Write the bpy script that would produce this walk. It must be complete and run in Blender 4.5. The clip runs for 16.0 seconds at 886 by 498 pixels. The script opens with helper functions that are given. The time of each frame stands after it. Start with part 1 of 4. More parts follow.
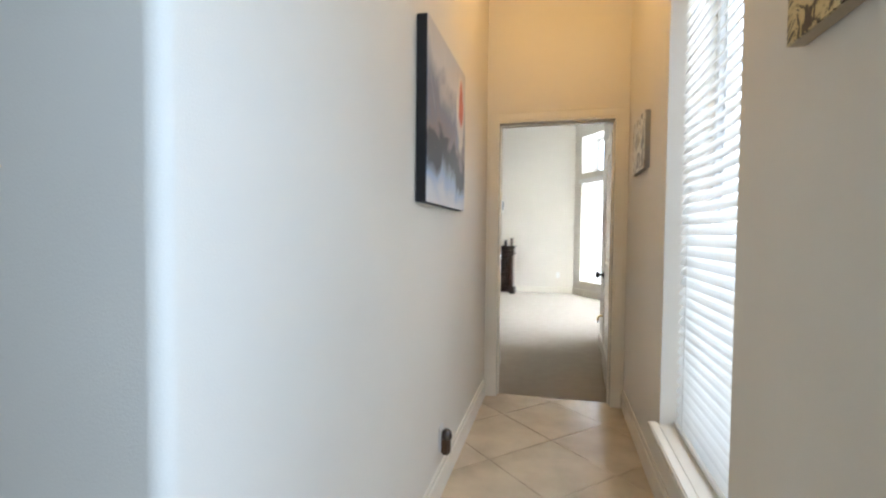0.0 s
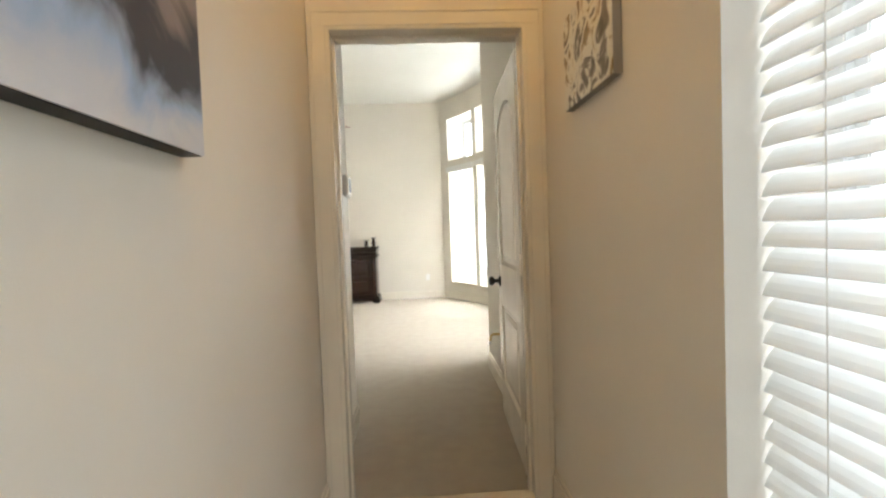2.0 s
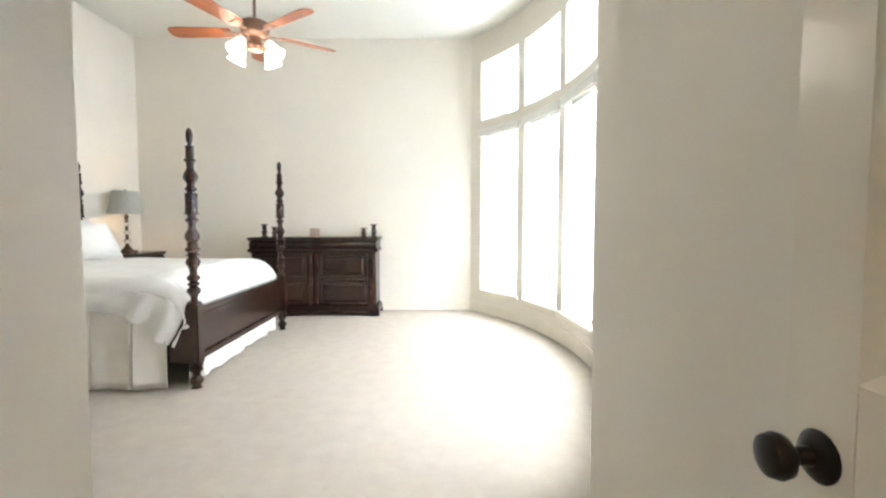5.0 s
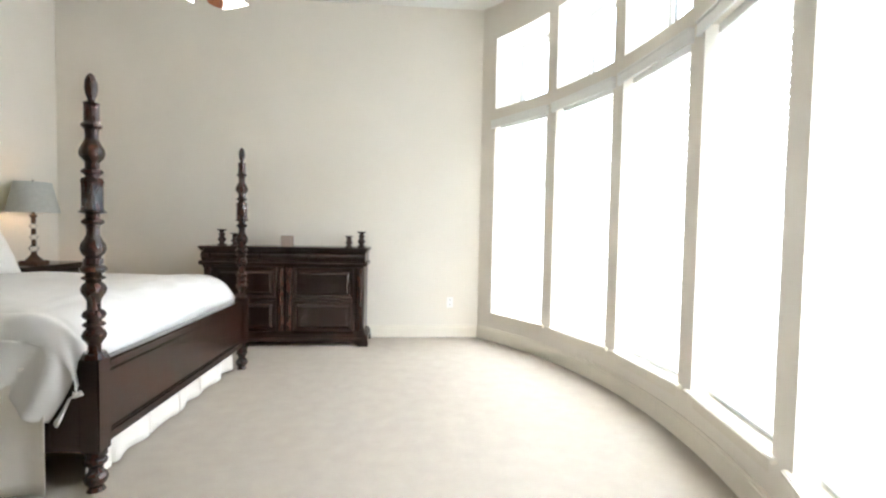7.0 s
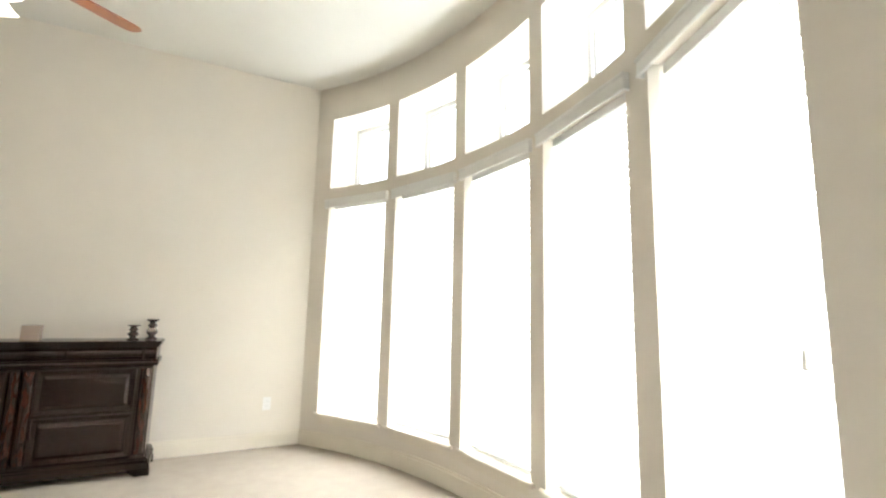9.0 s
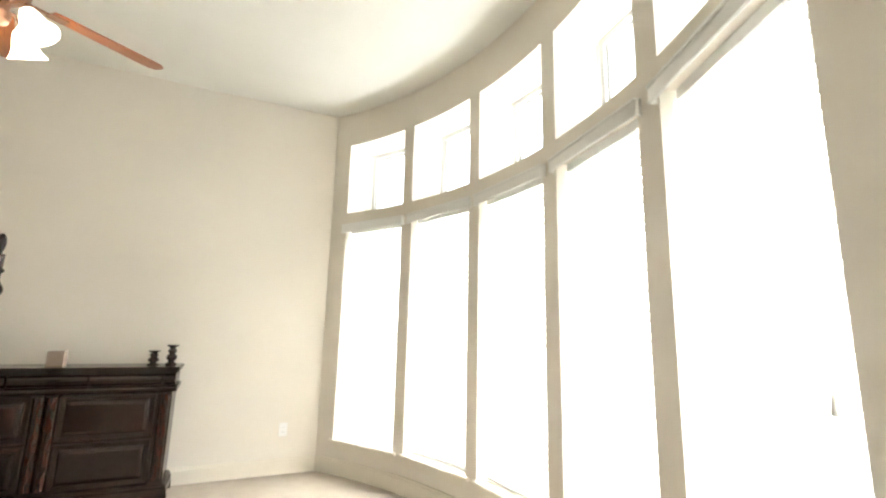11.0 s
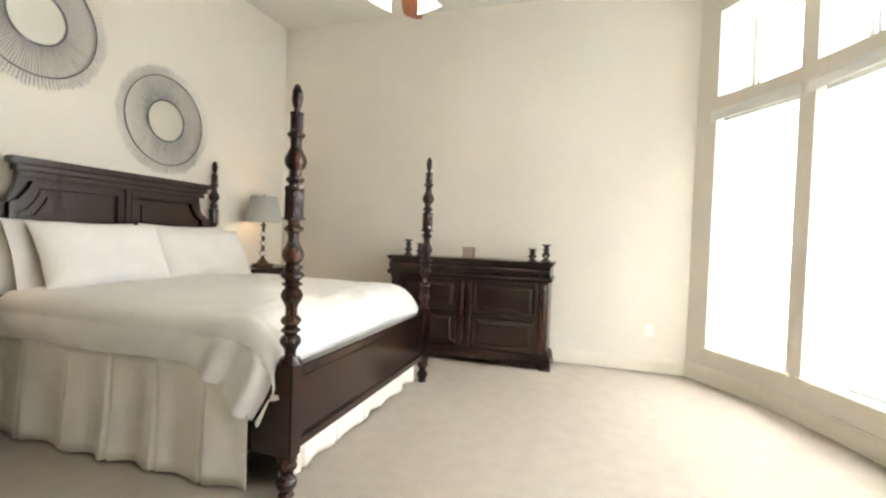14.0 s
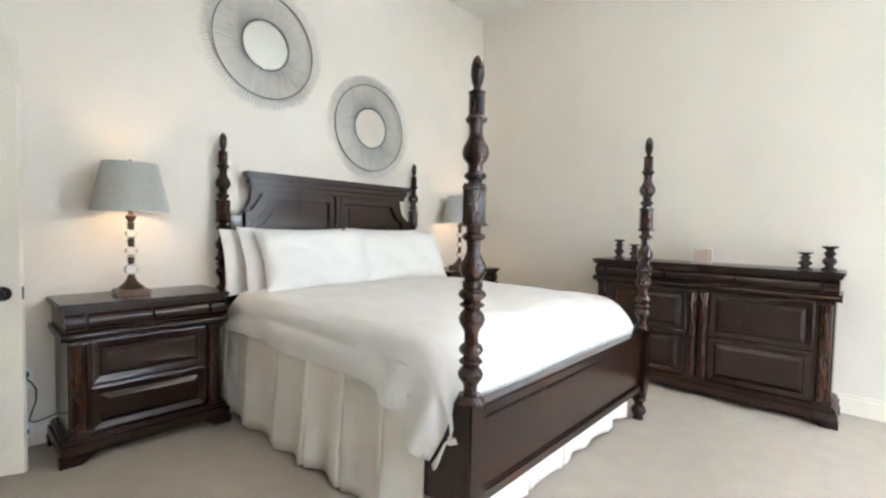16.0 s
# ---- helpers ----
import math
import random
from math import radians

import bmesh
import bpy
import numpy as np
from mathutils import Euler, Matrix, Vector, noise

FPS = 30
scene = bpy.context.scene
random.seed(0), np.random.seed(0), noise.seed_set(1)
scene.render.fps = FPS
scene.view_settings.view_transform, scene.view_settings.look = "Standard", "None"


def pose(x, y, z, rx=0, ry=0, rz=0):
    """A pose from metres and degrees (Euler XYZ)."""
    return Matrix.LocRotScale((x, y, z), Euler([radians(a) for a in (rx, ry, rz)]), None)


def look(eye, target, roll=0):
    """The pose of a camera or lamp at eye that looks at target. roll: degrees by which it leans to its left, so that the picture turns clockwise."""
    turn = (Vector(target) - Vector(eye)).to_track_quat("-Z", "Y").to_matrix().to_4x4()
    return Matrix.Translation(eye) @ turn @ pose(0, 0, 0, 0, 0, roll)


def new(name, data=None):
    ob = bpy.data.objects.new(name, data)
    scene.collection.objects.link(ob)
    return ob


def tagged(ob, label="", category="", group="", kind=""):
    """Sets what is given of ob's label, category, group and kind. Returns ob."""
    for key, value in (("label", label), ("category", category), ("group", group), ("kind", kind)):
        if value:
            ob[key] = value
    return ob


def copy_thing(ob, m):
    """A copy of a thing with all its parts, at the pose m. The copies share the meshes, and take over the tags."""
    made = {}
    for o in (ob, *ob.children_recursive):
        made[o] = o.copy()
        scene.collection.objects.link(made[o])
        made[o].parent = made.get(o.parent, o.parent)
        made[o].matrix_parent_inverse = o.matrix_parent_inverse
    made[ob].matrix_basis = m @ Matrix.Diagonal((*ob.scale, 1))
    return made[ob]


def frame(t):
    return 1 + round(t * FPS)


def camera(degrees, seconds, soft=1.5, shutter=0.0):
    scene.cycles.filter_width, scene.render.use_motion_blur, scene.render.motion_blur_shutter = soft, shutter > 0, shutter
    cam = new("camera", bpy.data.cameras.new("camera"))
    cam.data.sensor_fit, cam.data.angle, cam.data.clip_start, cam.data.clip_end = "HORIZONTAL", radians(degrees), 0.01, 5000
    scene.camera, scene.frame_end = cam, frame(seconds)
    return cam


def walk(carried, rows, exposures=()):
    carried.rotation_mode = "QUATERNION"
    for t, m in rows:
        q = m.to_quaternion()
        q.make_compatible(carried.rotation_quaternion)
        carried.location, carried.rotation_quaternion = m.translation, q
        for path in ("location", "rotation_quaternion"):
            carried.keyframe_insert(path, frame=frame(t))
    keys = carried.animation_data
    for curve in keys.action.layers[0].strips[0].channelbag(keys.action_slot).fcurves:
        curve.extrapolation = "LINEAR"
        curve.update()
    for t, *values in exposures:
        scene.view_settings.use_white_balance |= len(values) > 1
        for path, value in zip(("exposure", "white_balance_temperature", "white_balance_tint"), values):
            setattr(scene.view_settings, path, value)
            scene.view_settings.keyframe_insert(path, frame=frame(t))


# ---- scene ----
cam = camera(88.4, 16.0, 2.3)
PATH = [
    (0, (0.305, -0.323, 1.221), (-0.176, 1.618, 1.154), 0.6),
    (0.5, (0.311, 0.009, 1.212), (0.068, 1.993, 1.128), 1.4),
    (1, (0.274, 0.38, 1.2), (0.213, 2.378, 1.131), 0.8),
    (1.5, (0.234, 0.759, 1.189), (0.297, 2.757, 1.129), -1.2),
    (2, (0.23, 1.136, 1.183), (0.33, 3.132, 1.112), -2.1),
    (2.5, (0.228, 1.549, 1.163), (0.335, 3.545, 1.086), -0.8),
    (3, (0.261, 1.966, 1.148), (0.346, 3.963, 1.065), 1.6),
    (3.5, (0.259, 2.375, 1.141), (0.324, 4.372, 1.051), 2.5),
    (4, (0.263, 2.724, 1.144), (0.325, 4.72, 1.04), 0.9),
    (4.5, (0.262, 3.071, 1.158), (0.28, 5.068, 1.042), -0.0),
    (7, (-0.110, 4.522, 1.174), (0.042, 6.515, 1.092), 1.05),
    (7.5, (-0.205, 4.669, 1.16), (0.164, 6.635, 1.122), 0.6),
    (8, (-0.215, 4.825, 1.20), (0.392, 6.742, 1.258), 2.3),
    (8.5, (-0.276, 4.868, 1.235), (0.536, 6.708, 1.393), 1.9),
    (9, (-0.283, 4.859, 1.239), (0.652, 6.624, 1.525), 1.3),
    (11.5, (-0.185, 4.845, 1.299), (0.576, 6.666, 1.666), 1.9),
    (12, (-0.084, 4.827, 1.24), (0.426, 6.74, 1.521), 2.8),
    (12.5, (-0.092, 4.819, 1.212), (0.164, 6.796, 1.382), 3.0),
    (13, (-0.1, 4.809, 1.189), (-0.14, 6.807, 1.262), 3.1),
    (13.5, (-0.169, 4.823, 1.164), (-0.492, 6.796, 1.171), 2.6),
    (14, (-0.247, 4.885, 1.164), (-0.841, 6.794, 1.119), 2.1),
    (14.5, (-0.34, 5.01, 1.151), (-1.18, 6.824, 1.087), 1.8),
    (15, (-0.407, 5.15, 1.184), (-1.472, 6.841, 1.098), 1.5),
    (15.5, (-0.437, 5.286, 1.218), (-1.686, 6.845, 1.118), 1.2),
    (16, (-0.461, 5.332, 1.211), (-1.806, 6.809, 1.12), 1.2),
]
EXPOSURE = [(0.0, 0.26, 5620, 10), (2.0, 0.26, 6200, 9), (3.0, 0.36, 6500, 6), (4.0, 0.74, 5850, 8), (4.7, 0.76, 5700, 9), (7.0, 0.34, 5750, 10), (9.0, 0.20, 6250, 10), (12.5, 0.34, 6450, 10), (14.0, 0.42, 6300, 10), (16.0, 0.60, 5600, 10)]
walk(cam, [(t, look(eye, target, roll)) for t, eye, target, roll in PATH], EXPOSURE)


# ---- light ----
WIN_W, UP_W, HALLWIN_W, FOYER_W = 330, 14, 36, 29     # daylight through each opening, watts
HALL_BULB, TABLE_BULB, FAN_BULB = 10, 8, 7
world = bpy.data.worlds.new("sky")
scene.world = world
world.use_nodes = True
wn, wl = world.node_tree.nodes, world.node_tree.links
sky = wn.new("ShaderNodeTexSky")
sky.sky_type, sky.sun_disc = "NISHITA", False
sky.sun_elevation, sky.sun_rotation = radians(62), radians(250)
wl.new(sky.outputs[0], wn["Background"].inputs[0])
wn["Background"].inputs[1].default_value = 0.12
sun = new("sun", bpy.data.lights.new("sun", "SUN"))
sun.data.energy, sun.data.angle, sun.data.color = 2.5, radians(0.5), (1, 0.95, 0.87)
sun.matrix_world = look((-30, -11, 60), (0, 0, 0))


def window_light(at, target, w, h, watts, tint=(0.93, 0.965, 1.0)):
    ob = new("window_daylight", bpy.data.lights.new("window_daylight", "AREA"))
    ob.data.shape, ob.data.size, ob.data.size_y = "RECTANGLE", w, h
    ob.data.energy, ob.data.color = watts, tint
    ob.matrix_world = look(at, target)


def bulb(at, watts, radius=0.04, tint=(1, 0.62, 0.32)):
    ob = new("bulb_light", bpy.data.lights.new("bulb_light", "POINT"))
    ob.data.energy, ob.data.shadow_soft_size, ob.data.color = watts, radius, tint
    ob.location = at


# ---- plan, in metres ----
CX, CY, CR = -2.194, 7.17, 3.674          # the bowed window wall: centre and radius
A0, A1 = -35.4, 38.9                      # where it meets the passage wall and the far wall
WIN_A = [30.2, 16.95, 3.75, -9.65, -23.4]  # bearings of the five windows
WIN_SHARE = [0.86, 0.92, 1.0, 1.15, 1.6]   # window lamp shares, raised southwards to brighten the bed's shaded side
WIN_H = 5.65                              # half a window's width, degrees
Z_SILL, Z_HEAD, Z_UP0, Z_UP1, Z_CEIL = 0.300, 2.31, 2.462, 3.19, 3.545
WEST, NORTH, SOUTH = -3.69, 9.48, 3.995
HALL_L, HALL_R, HALL_Z, HALL_Y0 = -0.208, 0.787, 3.05, 0.178
DOOR_Y0, DOOR_Y1, DOOR_X0, DOOR_X1, DOOR_Z = 3.086, 3.216, -0.115, 0.695, 2.04
PASS_L, PASS_R, PASS_END = -0.205, 0.80, 5.045
HW_Y0, HW_Y1, HW_Z0, HW_Z1 = 1.09, 1.945, 0.345, 2.55   # the hall window


def arc(a, r=CR):
    return CX + r * math.cos(radians(a)), CY + r * math.sin(radians(a))


for a, share in zip(WIN_A, WIN_SHARE):
    x, y = arc(a, CR + 0.50)
    tx, ty = arc(a, 0.5)
    wide = 2 * CR * math.sin(radians(WIN_H))
    window_light((x, y, (Z_SILL + Z_HEAD) / 2), (tx, ty, (Z_SILL + Z_HEAD) / 2), wide + 0.3, Z_HEAD - Z_SILL + 0.3, WIN_W * share)
    window_light((x, y, (Z_UP0 + Z_UP1) / 2), (tx, ty, (Z_UP0 + Z_UP1) / 2), wide + 0.3, Z_UP1 - Z_UP0 + 0.3, UP_W)
window_light((HALL_R + 0.36, (HW_Y0 + HW_Y1) / 2, 1.45), (0, (HW_Y0 + HW_Y1) / 2, 1.45), 1.5, 2.8, HALLWIN_W)
# opening beside the start is unseen, added to light the left wall bluish
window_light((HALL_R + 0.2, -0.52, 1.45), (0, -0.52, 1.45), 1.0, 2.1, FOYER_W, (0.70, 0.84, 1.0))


# ---- materials ----
def mat(name, color, rough=0.6, metal=0.0, vary=0.06, scale=6.0, bump=0.0, bump_scale=200.0, island=0.0, translucent=0.0, spec=0.5, glow=0.0, coat=0.0, stretch=None, second=None):
    m = bpy.data.materials.new(name)
    m.use_nodes = True
    n, l = m.node_tree.nodes, m.node_tree.links
    b = n["Principled BSDF"]
    co = n.new("ShaderNodeTexCoord")
    src = co.outputs["Object"]
    if stretch:
        mp = n.new("ShaderNodeMapping")
        mp.inputs["Scale"].default_value = stretch
        l.new(src, mp.inputs["Vector"])
        src = mp.outputs[0]
    big = n.new("ShaderNodeTexNoise")
    big.inputs["Scale"].default_value, big.inputs["Detail"].default_value = scale, 6
    l.new(src, big.inputs["Vector"])
    ramp = n.new("ShaderNodeMix")
    ramp.data_type = "RGBA"
    lo = second or [max(0, c * (1 - vary)) for c in color]
    hi = color if second else [min(1, c * (1 + vary)) for c in color]
    ramp.inputs[6].default_value, ramp.inputs[7].default_value = (*lo, 1), (*hi, 1)
    st = n.new("ShaderNodeMapRange")
    st.inputs[1].default_value, st.inputs[2].default_value = 0.3, 0.7
    l.new(big.outputs[0], st.inputs[0])
    l.new(st.outputs[0], ramp.inputs[0])
    col = ramp.outputs[2]
    if island:
        info = n.new("ShaderNodeObjectInfo")
        hsv = n.new("ShaderNodeHueSaturation")
        mr = n.new("ShaderNodeMapRange")
        mr.inputs[3].default_value, mr.inputs[4].default_value = 1 - island, 1 + island
        l.new(info.outputs["Random"], mr.inputs[0])
        l.new(mr.outputs[0], hsv.inputs["Value"])
        l.new(col, hsv.inputs["Color"])
        col = hsv.outputs[0]
    l.new(col, b.inputs["Base Color"])
    b.inputs["Metallic"].default_value = metal
    b.inputs["Specular IOR Level"].default_value = spec
    b.inputs["Coat Weight"].default_value = coat
    rr = n.new("ShaderNodeMapRange")
    rr.inputs[3].default_value, rr.inputs[4].default_value = max(0.02, rough - 0.06), min(1, rough + 0.06)
    l.new(big.outputs[0], rr.inputs[0])
    l.new(rr.outputs[0], b.inputs["Roughness"])
    if bump:
        fine = n.new("ShaderNodeTexNoise")
        fine.inputs["Scale"].default_value, fine.inputs["Detail"].default_value = bump_scale, 4
        l.new(src, fine.inputs["Vector"])
        bp = n.new("ShaderNodeBump")
        bp.inputs["Strength"].default_value, bp.inputs["Distance"].default_value = bump, 0.004
        l.new(fine.outputs[0], bp.inputs["Height"])
        l.new(bp.outputs[0], b.inputs["Normal"])
    if glow:
        b.inputs["Emission Color"].default_value = (*color, 1)
        b.inputs["Emission Strength"].default_value = glow
    if translucent:
        tr = n.new("ShaderNodeBsdfTranslucent")
        l.new(col, tr.inputs["Color"])
        mx = n.new("ShaderNodeMixShader")
        mx.inputs[0].default_value = translucent
        l.new(b.outputs[0], mx.inputs[1])
        l.new(tr.outputs[0], mx.inputs[2])
        l.new(mx.outputs[0], n["Material Output"].inputs[0])
    return m


def glass_mat(name, tint=(1, 1, 1), rough=0.0, ior=1.45):
    m = bpy.data.materials.new(name)
    m.use_nodes = True
    b = m.node_tree.nodes["Principled BSDF"]
    b.inputs["Base Color"].default_value = (*tint, 1)
    b.inputs["Transmission Weight"].default_value = 1
    b.inputs["Roughness"].default_value, b.inputs["IOR"].default_value = rough, ior
    return m


WALL = mat("wall_paint", (0.75, 0.698, 0.605), 0.55, vary=0.03, scale=1.5, bump=0.12, bump_scale=260)
CEIL = mat("ceiling_paint", (0.77, 0.75, 0.675), 0.8, vary=0.02, scale=2, bump=0.15, bump_scale=180)
TRIM = mat("cream_trim_paint", (0.81, 0.755, 0.64), 0.22, vary=0.03, scale=4, bump=0.03, bump_scale=60)
WHITE = mat("white_plastic", (0.82, 0.81, 0.78), 0.35, vary=0.02)
CARPET = mat("cut_pile_carpet", (0.405, 0.352, 0.283), 0.95, vary=0.045, scale=9, bump=0.9, bump_scale=420, spec=0.1)
TILE = mat("travertine_tile", (0.58, 0.47, 0.325), 0.24, vary=0.14, scale=4, bump=0.06, bump_scale=60, island=0.07)
GROUT = mat("tile_grout", (0.50, 0.41, 0.30), 0.9, vary=0.1, scale=20, bump=0.3, bump_scale=200)
WOOD = mat("espresso_wood", (0.026, 0.0088, 0.0048), 0.24, scale=3, bump=0.012, bump_scale=90, stretch=(1.5, 14, 14), second=(0.008, 0.004, 0.0028), coat=0.15, spec=0.42)
WOODX = mat("espresso_wood_turned", (0.040, 0.0145, 0.0075), 0.18, scale=6, bump=0.06, bump_scale=90, stretch=(8, 8, 2), second=(0.012, 0.0055, 0.0035), coat=0.2, spec=0.4)
LINEN = mat("white_bedding", (0.82, 0.795, 0.75), 0.9, vary=0.03, scale=5, bump=0.25, bump_scale=350, spec=0.2)
SKIRT = mat("ivory_bed_skirt", (0.77, 0.725, 0.64), 0.9, vary=0.05, scale=5, bump=0.25, bump_scale=350, spec=0.2)
SLAT = mat("blind_slat", (0.86, 0.86, 0.84), 0.4, vary=0.02, translucent=0.45)
BLINDRAIL = mat("blind_valance", (0.82, 0.81, 0.77), 0.4, vary=0.02)
BLACK = mat("oil_rubbed_bronze", (0.020, 0.016, 0.014), 0.32, metal=0.6, vary=0.2, scale=20)
BRASS = mat("brass", (0.62, 0.44, 0.16), 0.3, metal=0.9, vary=0.1, scale=20)
BRONZE = mat("bronze_lamp_metal", (0.10, 0.062, 0.040), 0.35, metal=0.7, vary=0.25, scale=20)
SHADE = mat("grey_linen_shade", (0.47, 0.49, 0.47), 0.9, vary=0.05, scale=30, bump=0.3, bump_scale=500, translucent=0.25)
FANWOOD = mat("cherry_fan_blade", (0.36, 0.115, 0.035), 0.35, scale=5, bump=0.04, stretch=(2, 20, 20), second=(0.23, 0.065, 0.02), coat=0.2)
FANMETAL = mat("fan_bronze", (0.20, 0.11, 0.07), 0.38, metal=0.6, vary=0.15)
FROST = mat("lit_frosted_glass", (1.0, 0.86, 0.66), 0.4, glow=7.0)
CRYSTAL = glass_mat("crystal", (0.97, 0.98, 1.0), 0.02, 1.5)
PANE = glass_mat("window_glass", (1, 1, 1), 0.0, 1.01)
VOTIVE = mat("clouded_glass", (0.40, 0.31, 0.25), 0.25)
WAX = mat("brown_wax", (0.28, 0.13, 0.07), 0.5)
MIRROR = mat("mirror_silver", (0.86, 0.87, 0.85), 0.03, metal=1.0, vary=0.0)
RING = mat("dark_wire_ring", (0.17, 0.17, 0.175), 0.45, metal=0.5, vary=0.2, scale=30)
STRIKE = mat("worn_strike_metal", (0.30, 0.27, 0.23), 0.35, metal=0.8, vary=0.2, scale=30)
WIRE = mat("aged_silver_wire", (0.42, 0.43, 0.43), 0.4, metal=0.6, vary=0.2, scale=30)
CERAMIC = mat("glazed_bronze_ceramic", (0.05, 0.035, 0.028), 0.15, vary=0.4, scale=25, coat=0.6)
DARKCANVAS = mat("black_canvas_edge", (0.014, 0.012, 0.012), 0.6, vary=0.2)
GAP_SHADOW = mat("painted_gap_shadow", (0.018, 0.012, 0.009), 0.8, vary=0.2, spec=0.1)
CORD = mat("grey_cable", (0.05, 0.05, 0.05), 0.5)
GRASS = mat("lawn", (0.09, 0.13, 0.04), 0.95, vary=0.35, scale=1.5, bump=0.5, bump_scale=30)
VINYL = mat("window_vinyl", (0.66, 0.66, 0.635), 0.35, vary=0.02)


# ---- building helpers ----
def box(bm, x0, y0, z0, x1, y1, z1, bevel=0.0):
    vs = [bm.verts.new((x, y, z)) for x in (x0, x1) for y in (y0, y1) for z in (z0, z1)]
    fs = [bm.faces.new([vs[i] for i in q]) for q in ((0, 1, 3, 2), (4, 6, 7, 5), (0, 4, 5, 1), (2, 3, 7, 6), (0, 2, 6, 4), (1, 5, 7, 3))]
    if bevel:
        es = list({e for f in fs for e in f.edges})
        bmesh.ops.bevel(bm, geom=es, offset=bevel, segments=2, affect="EDGES")
    return bm


def boxed(x0, y0, z0, x1, y1, z1, bevel=0.0):
    return box(bmesh.new(), x0, y0, z0, x1, y1, z1, bevel)


def lathe(bm, profile, n=20, at=(0, 0, 0), turn=None):
    """Turns (radius, height) pairs about z."""
    m = Matrix.Translation(at) @ (turn or Matrix())
    rings = []
    for r, z in profile:
        rings.append([bm.verts.new(m @ Vector((max(r, 0.0004) * math.cos(2 * math.pi * i / n), max(r, 0.0004) * math.sin(2 * math.pi * i / n), z))) for i in range(n)])
    for a, b in zip(rings, rings[1:]):
        for i in range(n):
            bm.faces.new((a[i], a[(i + 1) % n], b[(i + 1) % n], b[i]))
    bm.faces.new(rings[0][::-1])
    bm.faces.new(rings[-1])
    return bm


def tube(bm, pts, r, n=8):
    rings = []
    for i, p in enumerate(pts):
        d = (Vector(pts[min(i + 1, len(pts) - 1)]) - Vector(pts[max(i - 1, 0)])).normalized()
        s = d.orthogonal().normalized()
        u = d.cross(s)
        rings.append([bm.verts.new(Vector(p) + r * (math.cos(2 * math.pi * k / n) * s + math.sin(2 * math.pi * k / n) * u)) for k in range(n)])
    for a, b in zip(rings, rings[1:]):
        best = min(range(n), key=lambda o: (a[0].co - b[o].co).length)
        for k in range(n):
            bm.faces.new((a[k], a[(k + 1) % n], b[(k + 1 + best) % n], b[(k + best) % n]))
    bm.faces.new(rings[0][::-1])
    bm.faces.new(rings[-1])
    return bm


def prism(bm, outline, axis, lo, hi):
    """A solid from a closed outline of (a, b) pairs, pushed along axis."""
    def p(a, b, c):
        return {"x": (c, a, b), "y": (a, c, b), "z": (a, b, c)}[axis]
    one = [bm.verts.new(p(a, b, lo)) for a, b in outline]
    two = [bm.verts.new(p(a, b, hi)) for a, b in outline]
    k = len(outline)
    for i in range(k):
        bm.faces.new((one[i], one[(i + 1) % k], two[(i + 1) % k], two[i]))
    bm.faces.new(one[::-1])
    bm.faces.new(two)
    return bm


def part(name, bm, material, parent=None, label="", smooth=False):
    bmesh.ops.recalc_face_normals(bm, faces=bm.faces)
    me = bpy.data.meshes.new(name)
    bm.to_mesh(me)
    bm.free()
    me.materials.append(material)
    if smooth:
        for f in me.polygons:
            f.use_smooth = True
        me.set_sharp_from_angle(angle=radians(40))
    ob = new(name, me)
    if parent:
        ob.parent = parent
    if label:
        tagged(ob, label)
    return ob


def thing(name, label, category, at=(0, 0, 0), rz=0, group=""):
    ob = new(name)
    ob.matrix_world = pose(*at, 0, 0, rz)
    ob.empty_display_size = 0.1
    return tagged(ob, label, category, group)


def setting(name, bm, material, label, category, smooth=False):
    return tagged(part(name, bm, material, None, "", smooth), label, category, "", "structure")


# ---- structure ----
g = bmesh.new()
lathe(g, [(900, -0.62), (900, -0.6)], 48)
setting("ground", g, GRASS, "mown green lawn outside the house", "ground")
setting("floor", boxed(-4.3, DOOR_Y0 + 0.07, -0.3, 1.7, 9.6, 0.0), CARPET, "light beige cut pile carpet in the bedroom", "floor")
hall_floor = setting("floor_hall", boxed(-4.3, -3.4, -0.3, 1.2, DOOR_Y0 + 0.07, -0.004), GROUT, "tan travertine floor tiles laid diagonally in the hall", "floor")
setting("ceiling", boxed(-4.0, 3.1, Z_CEIL, 1.8, 9.7, Z_CEIL + 0.25), CEIL, "smooth off-white painted bedroom ceiling", "ceiling")
setting("ceiling_hall", boxed(-4.3, -3.4, HALL_Z, 1.2, DOOR_Y0, HALL_Z + 0.2), CEIL, "off-white painted hall ceiling", "ceiling")


def wall(name, boxes, label):
    bm = bmesh.new()
    for b in boxes:
        box(bm, *b)
    return setting(name, bm, WALL, label, "wall")


